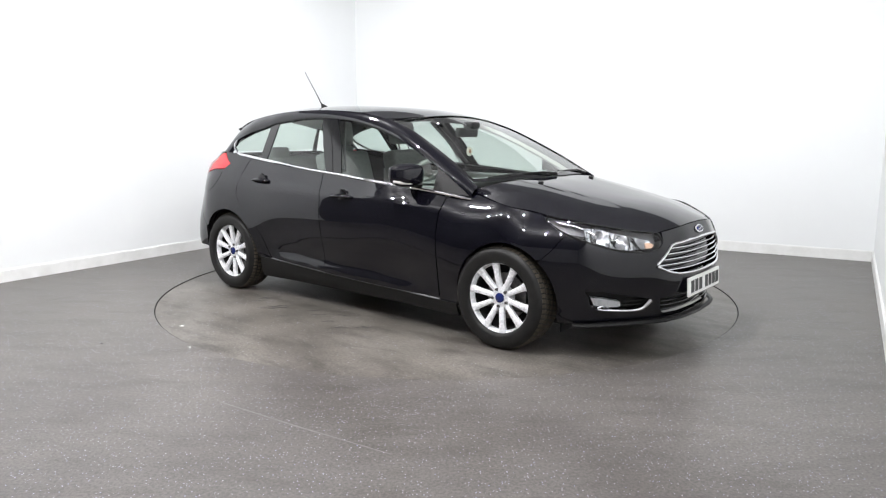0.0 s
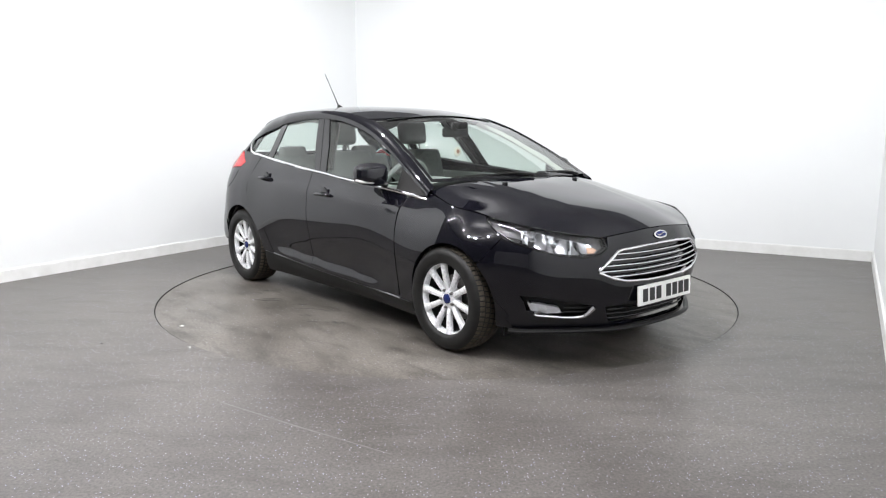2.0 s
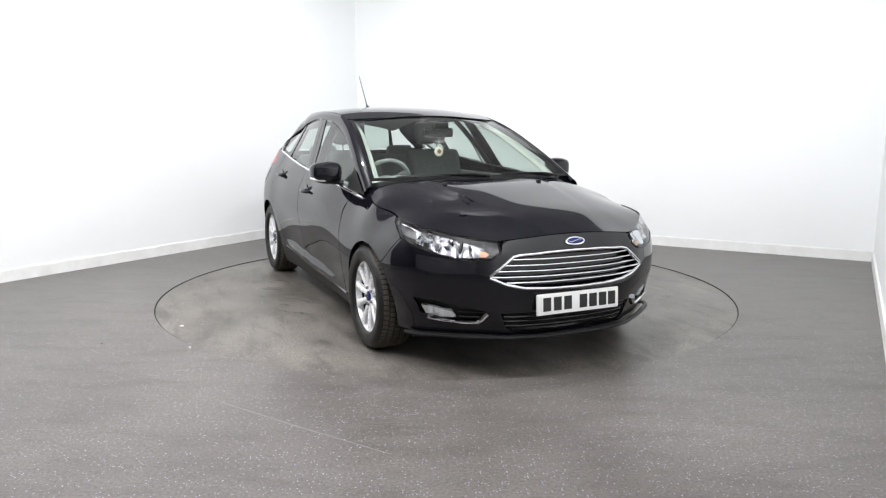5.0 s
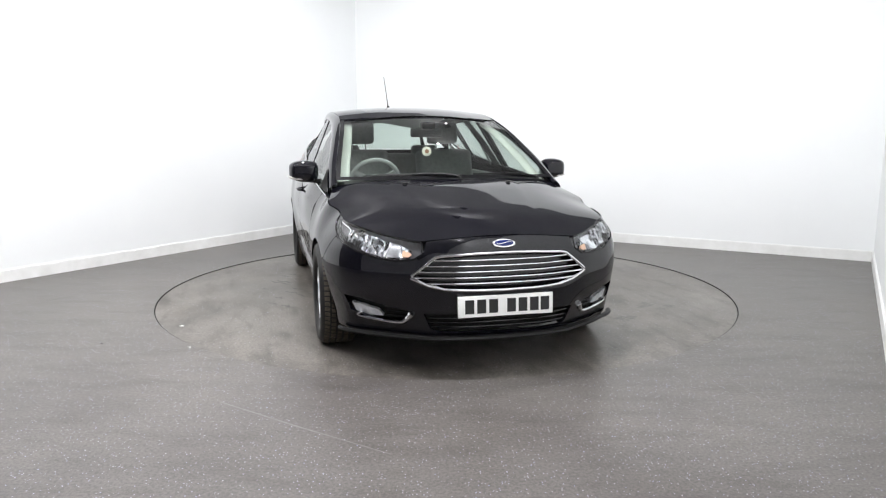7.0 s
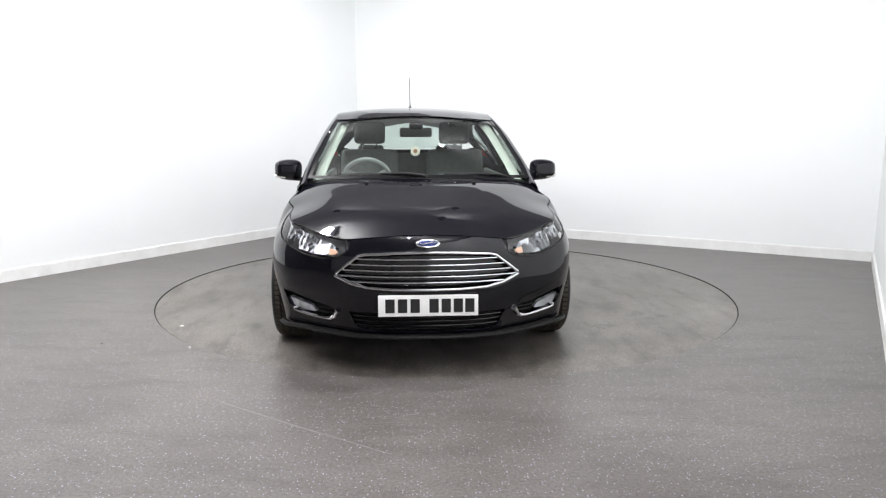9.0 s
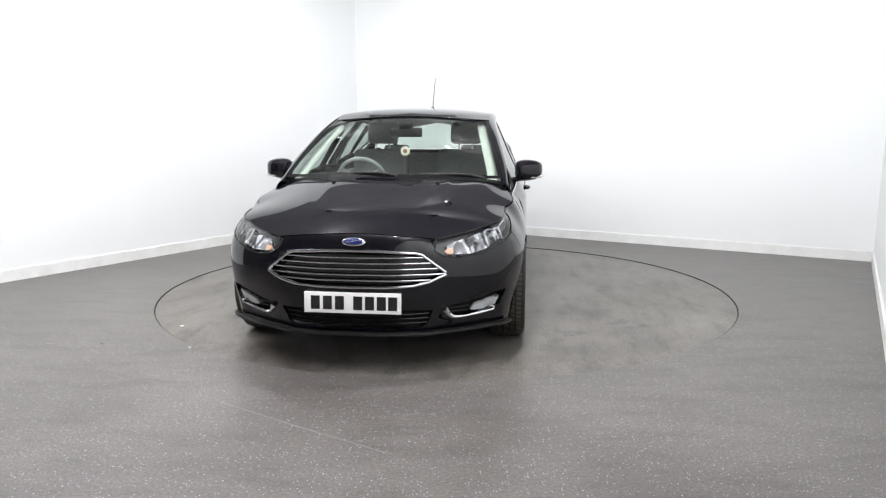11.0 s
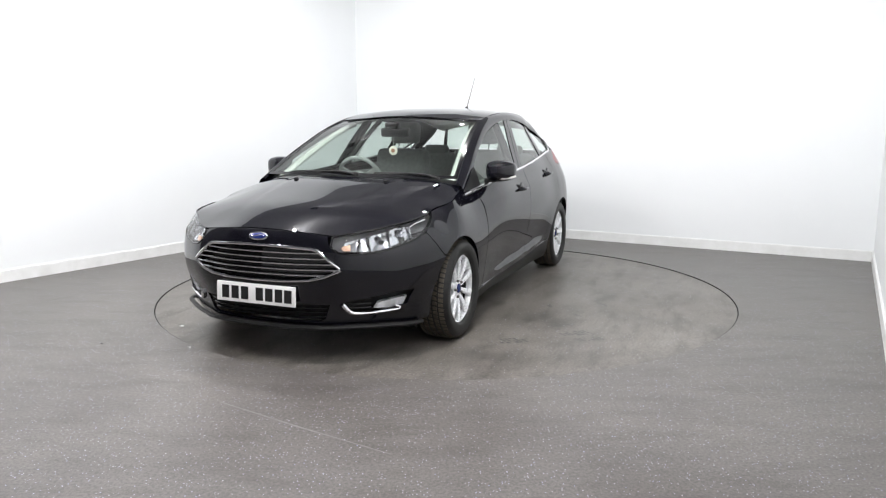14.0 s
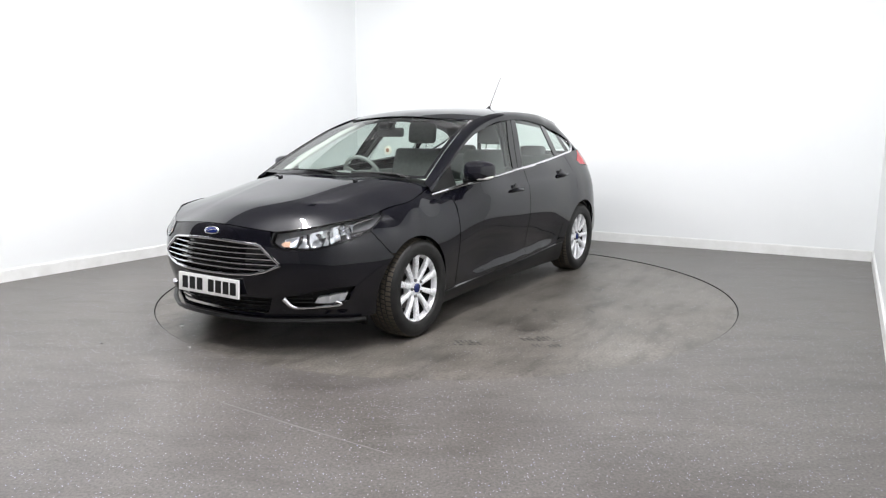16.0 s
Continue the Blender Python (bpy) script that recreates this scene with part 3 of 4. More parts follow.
LAMP_LOW = [(SX(1.60), 0.785), (SX(1.70), 0.735), (SX(1.80), 0.695), (SX(1.93), 0.655), (SY(0.66), 0.628), (SY(0.56), 0.618), (SY(0.475), 0.630), (SY(0.435), 0.660)]
LAMP_TOP = [e for e in HOOD_EDGE if SY(0.45) <= e[0] <= SX(1.575)]
bump_top = [e for e in HOOD_EDGE if e[0] < SY(0.44)]
seam = [(SX(1.735), 0.710), (SX(1.66), 0.62), (SX(1.615), 0.575)]
arc_f = arc(*FA, 48, -10)
half = [(0, 0.747)] + [e for e in reversed(bump_top) if e[0] > 1e-6] + [(SY(0.428), 0.672)] + list(reversed([p for p in LAMP_LOW if p[0] < SX(1.74)])) + seam + side([p for p in arc_f if p[1] < 0.57]) + \
    [(SX(1.70), 0.215), (SX(1.86), 0.215), (SY(0.72), 0.205), (SY(0.6), 0.198), (SY(0.4), 0.196), (SY(0.2), 0.203), (0, 0.205)]
half = [(max(s, 0), z - 0.002) for s, z in half]
FOG_HOLES = [FOG, [(-s, z) for s, z in FOG]]
bumper = panel("front_bumper", both(half), hull, PAINT, car, step=0.02, holes=[both(GR_HALF), both(LOW_HALF)] + FOG_HOLES, label="gloss black front bumper")


def hull_tube(points, r, lift=0.0, flat=1.0, seg=8, closed=False, mirror=False):
    out = []
    for s, z in points:
        p = Vector(hull(s, z))
        q = Vector(hull(s + 0.01, z)) - Vector(hull(s - 0.01, z))
        n = q.cross(Vector((0, 0, 1))).normalized()
        if n.dot(p - Vector((p.x * 0.75, 0, p.z))) < 0:
            n = -n
        p = p + n * lift
        out.append((p.x, -p.y if mirror else p.y, p.z))
    return tube(out, r, seg, closed, flat)


# radiator grille
def recessed(half_line, depth, mat, parent, name, grow=0.0):
    """Dark bed behind an opening."""
    return panel(name, both(half_line), lambda s, z: (lambda p: [p[0] - depth, p[1], p[2]])(hull(s, z)), mat, parent, step=0.04, flange=0.0)


grille = tagged(new("grille"), "black grille with chrome bars")
grille.parent = car
recessed([(s * 1.03, z + (0.01 if z > 0.55 else -0.01)) for s, z in GR_HALF], 0.045, GLOSS, grille, "backing")
line = dense(both(GR_HALF), 0.02)
part("surround", hull_tube(line, 0.0085, 0.001, 1.0, 8, True), CHROME, grille, "chrome surround")
zs = [0.478 + (0.655 - 0.478) * k / 6 for k in range(1, 6)]
gl = np.array(GR_HALF)
for z in zs:
    cross = [a[0] + (b[0] - a[0]) * (z - a[1]) / (b[1] - a[1]) for a, b in zip(gl[:-1], gl[1:]) if (a[1] - z) * (b[1] - z) <= 0 and a[1] != b[1]]
    w = max(cross) - 0.008
    part("bar", hull_tube([(-w + 2 * w * k / 24, z) for k in range(25)], 0.0052, -0.005, 0.95, 8), CHROME, grille)

# lower intake
intake = tagged(new("lower_grille"))
intake.parent = car
recessed([(s * 1.02, z) for s, z in LOW_HALF], 0.06, INSIDE, intake, "backing")
for z in (0.266, 0.292, 0.318):
    w = SY(0.41)
    part("slat", hull_tube([(-w + 2 * w * k / 16, z) for k in range(17)], 0.006, -0.016, 0.9, 8), GLOSS, intake)
lip = [(s, 0.208 if abs(s) > SY(0.35) else 0.212) for s in np.linspace(-SX(1.79), SX(1.79), 60)]
part("front_lip", hull_tube(lip, 0.015, 0.030, 0.8, 8), TRIM, car, "satin black chin spoiler")

# fog lamps
for mir in (False, True):
    fog = tagged(new("fog_lamp"))
    fog.parent = car
    back = panel("housing", FOG, lambda s, z: (lambda p: [p[0] - 0.05, p[1] * 0.985, p[2]])(hull(s, z)), TRIM, fog, step=0.03, flange=0.0, mirror=mir)
    glass = [(SX(1.89), 0.368), (SX(1.905), 0.322), (SY(0.70), 0.303), (SY(0.635), 0.308), (SY(0.65), 0.338), (SY(0.755), 0.364)]
    panel("reflector", glass, lambda s, z: (lambda p: [p[0] - 0.014 - 0.004 * math.sin(s * 95), p[1] * 0.992, p[2]])(hull(s, z)), FOG_BOWL, fog, step=0.008, flange=0.02, mirror=mir)
    panel("lens", glass, hull, LENS, fog, step=0.02, flange=0.02, mirror=mir, lift=-0.004)
    for zz in (0.31, 0.334, 0.36):
        part("slat", hull_tube([(SY(0.50) + (SY(0.63) - SY(0.50)) * k / 5, zz) for k in range(6)], 0.005, -0.02, 1, 6, mirror=mir), TRIM, fog)
    strip = spline([(SX(1.94), 0.322), (SY(0.76), 0.300), (SY(0.66), 0.286), (SY(0.57), 0.283), (SY(0.527), 0.296), (SY(0.490), 0.340)], 6)
    n = len(strip)
    part("trim", hull_tube(strip, [0.0065 + 0.020 * max(0, (k / n - 0.45)) for k in range(n)], 0.004, 1.0, 8, mirror=mir), CHROME, fog, "chrome strip")

# headlamps
clean = LAMP_TOP + [(SY(0.445), 0.706)] + list(reversed(LAMP_LOW))
for mir in (False, True):
    lamp = tagged(new("headlight"), "clear headlight with bright reflectors")
    lamp.parent = car
    panel("housing", clean, lambda s, z: (lambda p: [p[0] - 0.055, p[1] * 0.95, p[2] - 0.004])(hull(s, z)), LAMP_BED, lamp, step=0.03, flange=0.0, mirror=mir)
    panel("lens", clean, hull, LENS, lamp, step=0.018, flange=0.012, mirror=mir)
    part("seal", hull_tube(dense(clean, 0.015), 0.0042, 0.0005, 1.0, 8, True, mirror=mir), GLOSS, lamp, "black lens edge")
    top = [(SX(1.83), 0.752), (SX(1.93), 0.742), (SY(0.70), 0.726), (SY(0.62), 0.706), (SY(0.50), 0.674)]
    low = [(SX(1.85), 0.690), (SX(1.93), 0.665), (SY(0.70), 0.642), (SY(0.62), 0.630), (SY(0.50), 0.634)]
    cuts = (0.0, 0.40, 0.73, 1.0)

    def at(line, f):
        k = f * (len(line) - 1)
        i = min(int(k), len(line) - 2)
        return tuple(np.array(line[i]) * (1 - k + i) + np.array(line[i + 1]) * (k - i))
    for f0, f1 in zip(cuts, cuts[1:]):
        cell = [at(top, f) for f in np.linspace(f0 + 0.008, f1 - 0.008, 6)] + [at(low, f) for f in np.linspace(f1 - 0.008, f0 + 0.008, 6)]
        s0, s1 = at(low, f0)[0], at(low, f1)[0]

        def cup(s, z, s0=s0, s1=s1):
            p = hull(s, z)
            u = min(1, max(0, (s - s0) / (s1 - s0))) * 2 - 1
            w = 0.044 * max(0, 1 - u * u) * max(0.1, 1 - ((z - 0.69) / 0.065) ** 2) + 0.0026 * math.sin(u * 7.5)
            return [p[0] - 0.014 - w, p[1] * (0.985 - 0.4 * w), p[2]]
        panel("reflector", cell, cup, REFLECT, lamp, step=0.006, flange=0.02, mirror=mir)
    ind = [(SY(0.535), 0.668), (SY(0.535), 0.638), (SY(0.505), 0.638), (SY(0.490), 0.652), (SY(0.505), 0.664)]
    panel("indicator", ind, lambda s, z: (lambda p: [p[0] - 0.012, p[1] * 0.985, p[2]])(hull(s, z)), AMBER, lamp, step=0.015, flange=0.01, mirror=mir, label="amber indicator bowl")
    part("blade", hull_tube([(SX(1.66), 0.772), (SX(1.78), 0.757), (SX(1.90), 0.715)], 0.006, -0.03, 1, 6, mirror=mir), CHROME, lamp)
    for s0, z0, r0 in ((SX(1.92), 0.712, 0.026), (SY(0.66), 0.684, 0.024)):
        p = Vector(hull(s0, z0))
        sg = -1 if mir else 1
        part("bulb", lathe([(0.002, 0.0), (r0 * 0.5, 0.004), (r0, 0.03), (r0 * 1.02, 0.03), (r0 * 0.6, -0.006), (0.002, -0.008)], 20, "Y"), REFLECT, lamp).matrix_local = \
            Matrix.Translation((p.x - 0.06, p.y * 0.95 * sg, p.z)) @ pose(0, 0, 0, 0, 0, -90 + 25 * sg)

# emblem and plate
p = Vector(hull(0, 0.706))
tilt = pose(0, 0, 0, 0, -28, 0)


def oval(a, b, thick, seg=32):
    bm = bmesh.new()
    rings = [[bm.verts.new((h, a * k * math.cos(t * math.tau / seg), b * k * math.sin(t * math.tau / seg))) for t in range(seg)] for k, h in ((1, 0), (1, thick * 0.6), (0.9, thick))]
    for r0, r1 in zip(rings, rings[1:]):
        for t in range(seg):
            bm.faces.new((r0[t], r0[(t + 1) % seg], r1[(t + 1) % seg], r1[t]))
    bm.faces.new(rings[-1])
    bm.faces.new(rings[0])
    return bm


em = part("emblem", oval(0.062, 0.025, 0.006), CHROME, car, "chrome and blue oval emblem")
em.matrix_local = Matrix.Translation(p) @ tilt
part("inset", oval(0.051, 0.017, 0.003), BLUE, em).location = (0.006, 0, 0)
part("mark", tube([(0.0095, 0.04 * math.cos(t), 0.006 * math.sin(2 * t)) for t in np.linspace(0, math.pi, 20)], 0.0022, 6), CHROME, em)
plate = new("number_plate")
plate.parent = car
tagged(plate, "white number plate with dark bars")
plate.matrix_local = pose(2.222, 0, 0.389, 0, -3, 0)
part("base", boxed((-0.008, -0.26, -0.0555), (0.004, 0.26, 0.0555), bevel=0.003), PLATE, plate)
bar_y = [0.205, 0.138, 0.071, -0.03, -0.095, -0.16, -0.222]
for y in bar_y:
    part("bar", boxed((0.0035, -0.024, -0.036), (0.0055, 0.024, 0.036)), INK, plate).location = (0, -y * 0.97, 0)

# bonnet
hood_poly = [(p[0] - (0.004 if p[1] < 0.4 else 0), max(p[1] - 0.004, 0.0)) for p in edge3] 
hood_half = [(x, y) for x, y in hood_poly if y > 0.002]
rear_half = [(x, y) for x, y, z in HOOD_REAR][1:]
loop = hood_half + [(hood_poly[-1][0], 0.0)] + [(x, -y) for x, y in reversed(hood_half)] + [(x, -y) for x, y in rear_half[:-1]] + [(x, y) for x, y in reversed(rear_half)]
bonnet = panel("bonnet", loop, hood, PAINT, car, step=0.03, flange=0.015, label="gloss black bonnet")
for sg in (-1, 1):
    part("washer_jet", boxed((-0.015, -0.012, -0.004), (0.015, 0.012, 0.010), bevel=0.005), TRIM, bonnet).location = (1.27, 0.34 * sg, hood(1.27, 0.34)[2] + 0.002)

# wings
wing = [(SX(0.868), 0.215), (SX(0.866), 0.50), (SX(0.864), 0.78), (SX(0.885), 0.868), (SX(0.95), 0.905)] + \
    [(s, z - 0.003) for s, z in HOOD_EDGE if s >= SX(1.578)] + [(SX(1.60), 0.780), (SX(1.70), 0.730), (SX(1.731), 0.712)] + [(s + 0.004, z) for s, z in seam[1:]] + \
    side(arc(*FA, 50, 186)) + [(SX(1.01), 0.215)]
sides("front_wing", wing, hull, PAINT, step=0.025, label="gloss black front wing")

# doors
zb = lambda x: float(np.interp(-x, [-p[0] for p in BELT], [p[1] for p in BELT]))
front_door = [(0.858, 0.235), (0.858, 0.50), (0.856, 0.78), (0.877, 0.866)] + [(x, zb(x) - 0.006) for x in np.linspace(0.86, -0.235, 12)] + [(-0.222, 0.88), (-0.205, 0.8), (-0.20, 0.6), (-0.205, 0.4), (-0.21, 0.270)] + [(0.3, 0.248)]
rear_door = [(-0.213, 0.275), (-0.210, 0.4), (-0.206, 0.6), (-0.211, 0.8), (-0.228, 0.88), (-0.241, zb(-0.241) - 0.006)] + [(x, zb(x) - 0.006) for x in np.linspace(-0.3, -1.13, 10)] + \
    [(-1.165, 0.95), (-1.19, 0.85), (-1.185, 0.78), (-1.12, 0.68), (-1.02, 0.60), (-0.93, 0.54), (-0.87, 0.46), (-0.83, 0.36), (-0.80, 0.310)]


def door_surface(s, z):
    """Adds the sculpted crease low on the doors and the shoulder line."""
    p = hull(s, z)
    x = p[0]
    f = min(1, max(0, (0.345 - 0.055 * x - z) / 0.055))
    k = -0.020 * f * f * (3 - 2 * f) * min(1, max(0, (0.80 - x) / 0.35)) * min(1, max(0, (x + 0.85) / 0.35))
    c = z - (0.845 - 0.055 * x)
    k2 = 0.010 * math.exp(-(c / 0.018) ** 2) if c > 0 else 0.010 * math.exp(-(c / 0.06) ** 2)
    p[1] -= k - 0.4 * k2
    return p


for mir in (False, True):
    sg = -1 if mir else 1
    for name, poly, hx, hz in (("front_door", front_door, 0.02, 0.836), ("rear_door", rear_door, -0.905, 0.905)):
        door = panel(name, side(poly), door_surface, PAINT, car, step=0.025, mirror=mir, label="gloss black car door")
        y = hull(SX(hx), hz)[1] + 0.003
        cup = part("handle_recess", lathe([(0.002, 0.0035), (0.036, 0.0035), (0.049, 0.0018), (0.053, -0.004), (0.002, -0.004)], 28, "Y"), GLOSS, door, "dark handle recess")
        cup.matrix_local = Matrix.Translation((hx, (y + 0.0025) * sg, hz)) @ pose(0, 0, 0, 0, 0, 0 if sg > 0 else 180)
        grip = part("handle", tube([(-0.098, 0.006, -0.002), (-0.085, 0.022, 0), (-0.04, 0.034, 0.002), (0.03, 0.034, 0.002), (0.075, 0.022, 0.001), (0.09, 0.006, 0)],
                                   [0.011, 0.015, 0.015, 0.015, 0.015, 0.011], 10, flat=0.85), PAINT, door, "gloss black door handle")
        grip.matrix_local = Matrix.Translation((hx, (y - 0.002) * sg, hz)) @ (pose(0, 0, 0) if sg > 0 else Matrix.Diagonal((1, -1, 1, 1)))

# sills
sill = [(1.0, 0.14), (1.0, 0.225), (0.86, 0.228), (0.3, 0.241), (-0.21, 0.262), (-0.80, 0.302), (-0.93, 0.31), (-0.95, 0.15)]
sides("sill", side(sill), lambda s, z: (lambda p: [p[0], p[1] + 0.008, p[2]])(hull(s, z)), TRIM, step=0.04, label="satin black sill")

# thin strip put in for the glint along the lower door edge
for mir in (False, True):
    part("sill_glint", hull_tube(side([(x, float(np.interp(-x, [-0.86, -0.3, 0.21, 0.80], [0.232, 0.2445, 0.266, 0.306]))) for x in np.linspace(0.86, -0.80, 24)]), 0.005, 0.004, 1.0, 8, mirror=mir), SILL_GLINT, car, "thin grey strip standing for the light line along the sill")

# rear quarter and bumper
quarter = [(-0.808, 0.305), (-0.838, 0.36), (-0.878, 0.462), (-0.936, 0.545), (-1.025, 0.606), (-1.125, 0.686), (-1.19, 0.785), (-1.196, 0.85), (-1.17, 0.95), (-1.137, zb(-1.13) - 0.004), (-1.22, 1.078), (-1.33, 1.09), (-1.42, 1.10), (-1.52, 1.102),
           (-1.455, 1.055), (-1.378, 1.014), (-1.435, 0.970), (-1.60, 0.960), (-1.75, 0.930), (-1.85, 0.895), (-1.92, 0.855), (-1.89, 0.81), (-1.80, 0.72), (-1.72, 0.60), (-1.635, 0.50)] + arc(*RA, 146, 2) + [(-0.95, 0.305)]
sides("rear_quarter", side(quarter), hull, PAINT, step=0.025, label="gloss black rear quarter panel")
rb = [(hull.end, 0.78), (SX(-2.02), 0.78), (SX(-1.86), 0.80), (SX(-1.808), 0.715), (SX(-1.727), 0.597), (SX(-1.64), 0.50), (SX(-1.655), 0.38), (SX(-1.665), 0.32), (SX(-1.9), 0.32), (hull.end, 0.32)]
sides("rear_bumper", rb, hull, PAINT, step=0.04, label="gloss black rear bumper")
flap = [(-1.455, 0.945), (-1.462, 0.90), (-1.50, 0.84), (-1.56, 0.80), (-1.64, 0.785), (-1.72, 0.80), (-1.755, 0.86), (-1.62, 0.905), (-1.52, 0.93)]
panel("fuel_flap", side(flap), hull, PAINT, car, step=0.03, flange=0.006, mirror=True, lift=0.002, label="gloss black fuel flap")
tail = [(-1.384, 1.013), (-1.46, 1.052), (-1.53, 1.098), (-1.58, 1.090), (-1.70, 1.042), (-1.85, 1.002), (-1.93, 0.978), (-1.932, 0.865), (-1.85, 0.901), (-1.75, 0.936), (-1.60, 0.966), (-1.44, 0.976)]
sides("rear_pillar", side([(-1.585, 1.095), (-1.70, 1.047), (-1.85, 1.007), (-1.93, 0.984), (-1.94, 1.075), (-1.80, 1.10), (-1.65, 1.108), (-1.54, 1.106)]), hull, PAINT, step=0.03, flange=0.008)
sides("tail_light", side(tail), hull, RED, step=0.025, label="red wrap-around tail light")
gate = [(hull.end, 1.08), (SX(-1.98), 1.08), (SX(-1.935), 1.06), (SX(-1.932), 0.82), (SX(-2.02), 0.785), (hull.end, 0.785)]
sides("tailgate", gate, hull, PAINT, step=0.04, label="gloss black tailgate")

# cabin sides: rails, pillars, windows
RAIL_OUT = [(1.06, 0.800, 0.890), (0.805, 0.766, 1.036), (0.575, 0.726, 1.148), (0.285, 0.682, 1.262), (-0.01, 0.656, 1.334), (-0.275, 0.647, 1.365), (-0.6, 0.635, 1.371), (-0.995, 0.612, 1.336), (-1.17, 0.606, 1.300), (-1.35, 0.624, 1.255), (-1.475, 0.664, 1.190), (-1.475, 0.745, 1.098)]
RAIL_IN = [(1.075, 0.754, 0.945), (0.84, 0.712, 1.081), (0.635, 0.676, 1.186), (0.39, 0.635, 1.296), (0.12, 0.606, 1.377), (-0.18, 0.608, 1.415), (-0.5, 0.608, 1.430), (-0.9, 0.588, 1.421), (-1.15, 0.554, 1.402), (-1.38, 0.532, 1.368), (-1.59, 0.505, 1.300), (-1.60, 0.70, 1.095)]


def rail_mesh(sg):
    """Pillar, cant rail and rear pillar: a rounded strip between the window line and the roof edge, with turned-in edges."""
    bm = bmesh.new()
    rows = []
    out, inn = spline(RAIL_OUT, 8), spline(RAIL_IN, 8)
    n = len(out)
    for i in range(n):
        o, q = Vector(out[i]), Vector(inn[i])
        t = (Vector(out[min(i + 1, n - 1)]) - Vector(out[max(i - 1, 0)])).normalized()
        w = q - o
        nrm = w.cross(t).normalized()
        if nrm.dot(o - Vector((o.x, 0, 1.0))) < 0:
            nrm = -nrm
        c = o + w * 0.45 + nrm * min(0.026, 0.26 * w.length)
        row = [o - nrm * 0.03 + w.normalized() * 0.004]
        for k in range(9):
            f = k / 8
            row.append(o * (1 - f) ** 2 + c * (2 * f * (1 - f)) + q * f * f)
        row.append(q - nrm * 0.02)
        rows.append([bm.verts.new((p.x, p.y * sg, p.z)) for p in row])
    for a, b in zip(rows, rows[1:]):
        for k in range(len(a) - 1):
            bm.faces.new((a[k], a[k + 1], b[k + 1], b[k]))
    return bm


win_top = [(x, z) for x, y, z in spline(WINTOP, 4)]
belt_line = [(x, z) for x, z in spline(BELT, 4)]
for sg in (1, -1):
    part("roof_rail", rail_mesh(sg), PAINT, car, "gloss black pillar and roof rail")
w_front = [(0.765, 0.955 - 0.03), (0.765, 1.045)] + [p for p in win_top if -0.262 < p[0] < 0.75] + [(-0.268, 1.352), (-0.15, 1.18), (-0.055, zb(-0.055) + 0.012), (0.3, zb(0.3) + 0.012)]
w_front = [(x - 0.003, z - 0.004) if z > 1.03 else (x, z) for x, z in w_front]
w_rear = [(-0.225, zb(-0.225) + 0.012), (-0.34, 1.18), (-0.437, 1.362)] + [p for p in win_top if -0.965 < p[0] < -0.45] + [(-0.97, 1.33), (-0.945, 1.18), (-0.935, zb(-0.935) + 0.012), (-0.6, zb(-0.6) + 0.012)]
w_tri = [(-1.03, zb(-1.03) + 0.012), (-1.06, 1.2), (-1.085, 1.303)] + [p for p in win_top if p[0] < -1.10] + [(-1.46, 1.205), (-1.445, 1.16), (-1.40, 1.115), (-1.33, 1.104), (-1.2, 1.086)]
for mir in (False, True):
    panel("side_window", w_front, HS, GLASS, car, step=0.04, flange=0.0, mirror=mir, lift=-0.006, label="clear tinted side window")
    panel("side_window", w_rear, HS, GLASS, car, step=0.04, flange=0.0, mirror=mir, lift=-0.006, label="clear tinted side window")
    panel("quarter_window", w_tri, HS, GLASS, car, step=0.04, flange=0.0, mirror=mir, lift=-0.006, label="clear tinted quarter window")
    panel("door_pillar", [(-0.058, zb(-0.05) + 0.006), (-0.153, 1.18), (-0.272, 1.366), (-0.345, 1.372), (-0.24, 1.18), (-0.142, zb(-0.15) + 0.006)], HS, GLOSS, car, step=0.03, flange=0.008, mirror=mir, lift=-0.001)
    panel("door_pillar", [(-0.148, zb(-0.15) + 0.006), (-0.247, 1.18), (-0.352, 1.372), (-0.434, 1.374), (-0.337, 1.18), (-0.222, zb(-0.22) + 0.006)], HS, GLOSS, car, step=0.03, flange=0.008, mirror=mir, lift=-0.001)
    panel("door_pillar", [(-0.938, zb(-0.94) + 0.006), (-0.948, 1.18), (-0.973, 1.334), (-1.083, 1.306), (-1.057, 1.2), (-1.027, zb(-1.03) + 0.006)], HS, GLOSS, car, step=0.03, flange=0.008, mirror=mir, lift=-0.001)
    panel("corner_trim", [(1.04, 0.890), (0.94, 0.952), (0.855, 1.005), (0.768, 1.046), (0.768, zb(0.77) + 0.008)], HS, TRIM, car, step=0.03, flange=0.008, mirror=mir, lift=-0.002)
    strip = belt_line + [(-1.40, 1.113), (-1.438, 1.15), (-1.462, 1.195)]
    sg = -1 if mir else 1
    line = [(x, (HS(x, z)[1] + 0.002) * sg, z + 0.002) for x, z in spline(strip[::2] + strip[-1:], 3)]
    part("belt_trim", tube(line, [0.006] + [0.0095] * (len(line) - 2) + [0.005], 8, flat=1.0), CHROME, car, "chrome strip under the side windows")

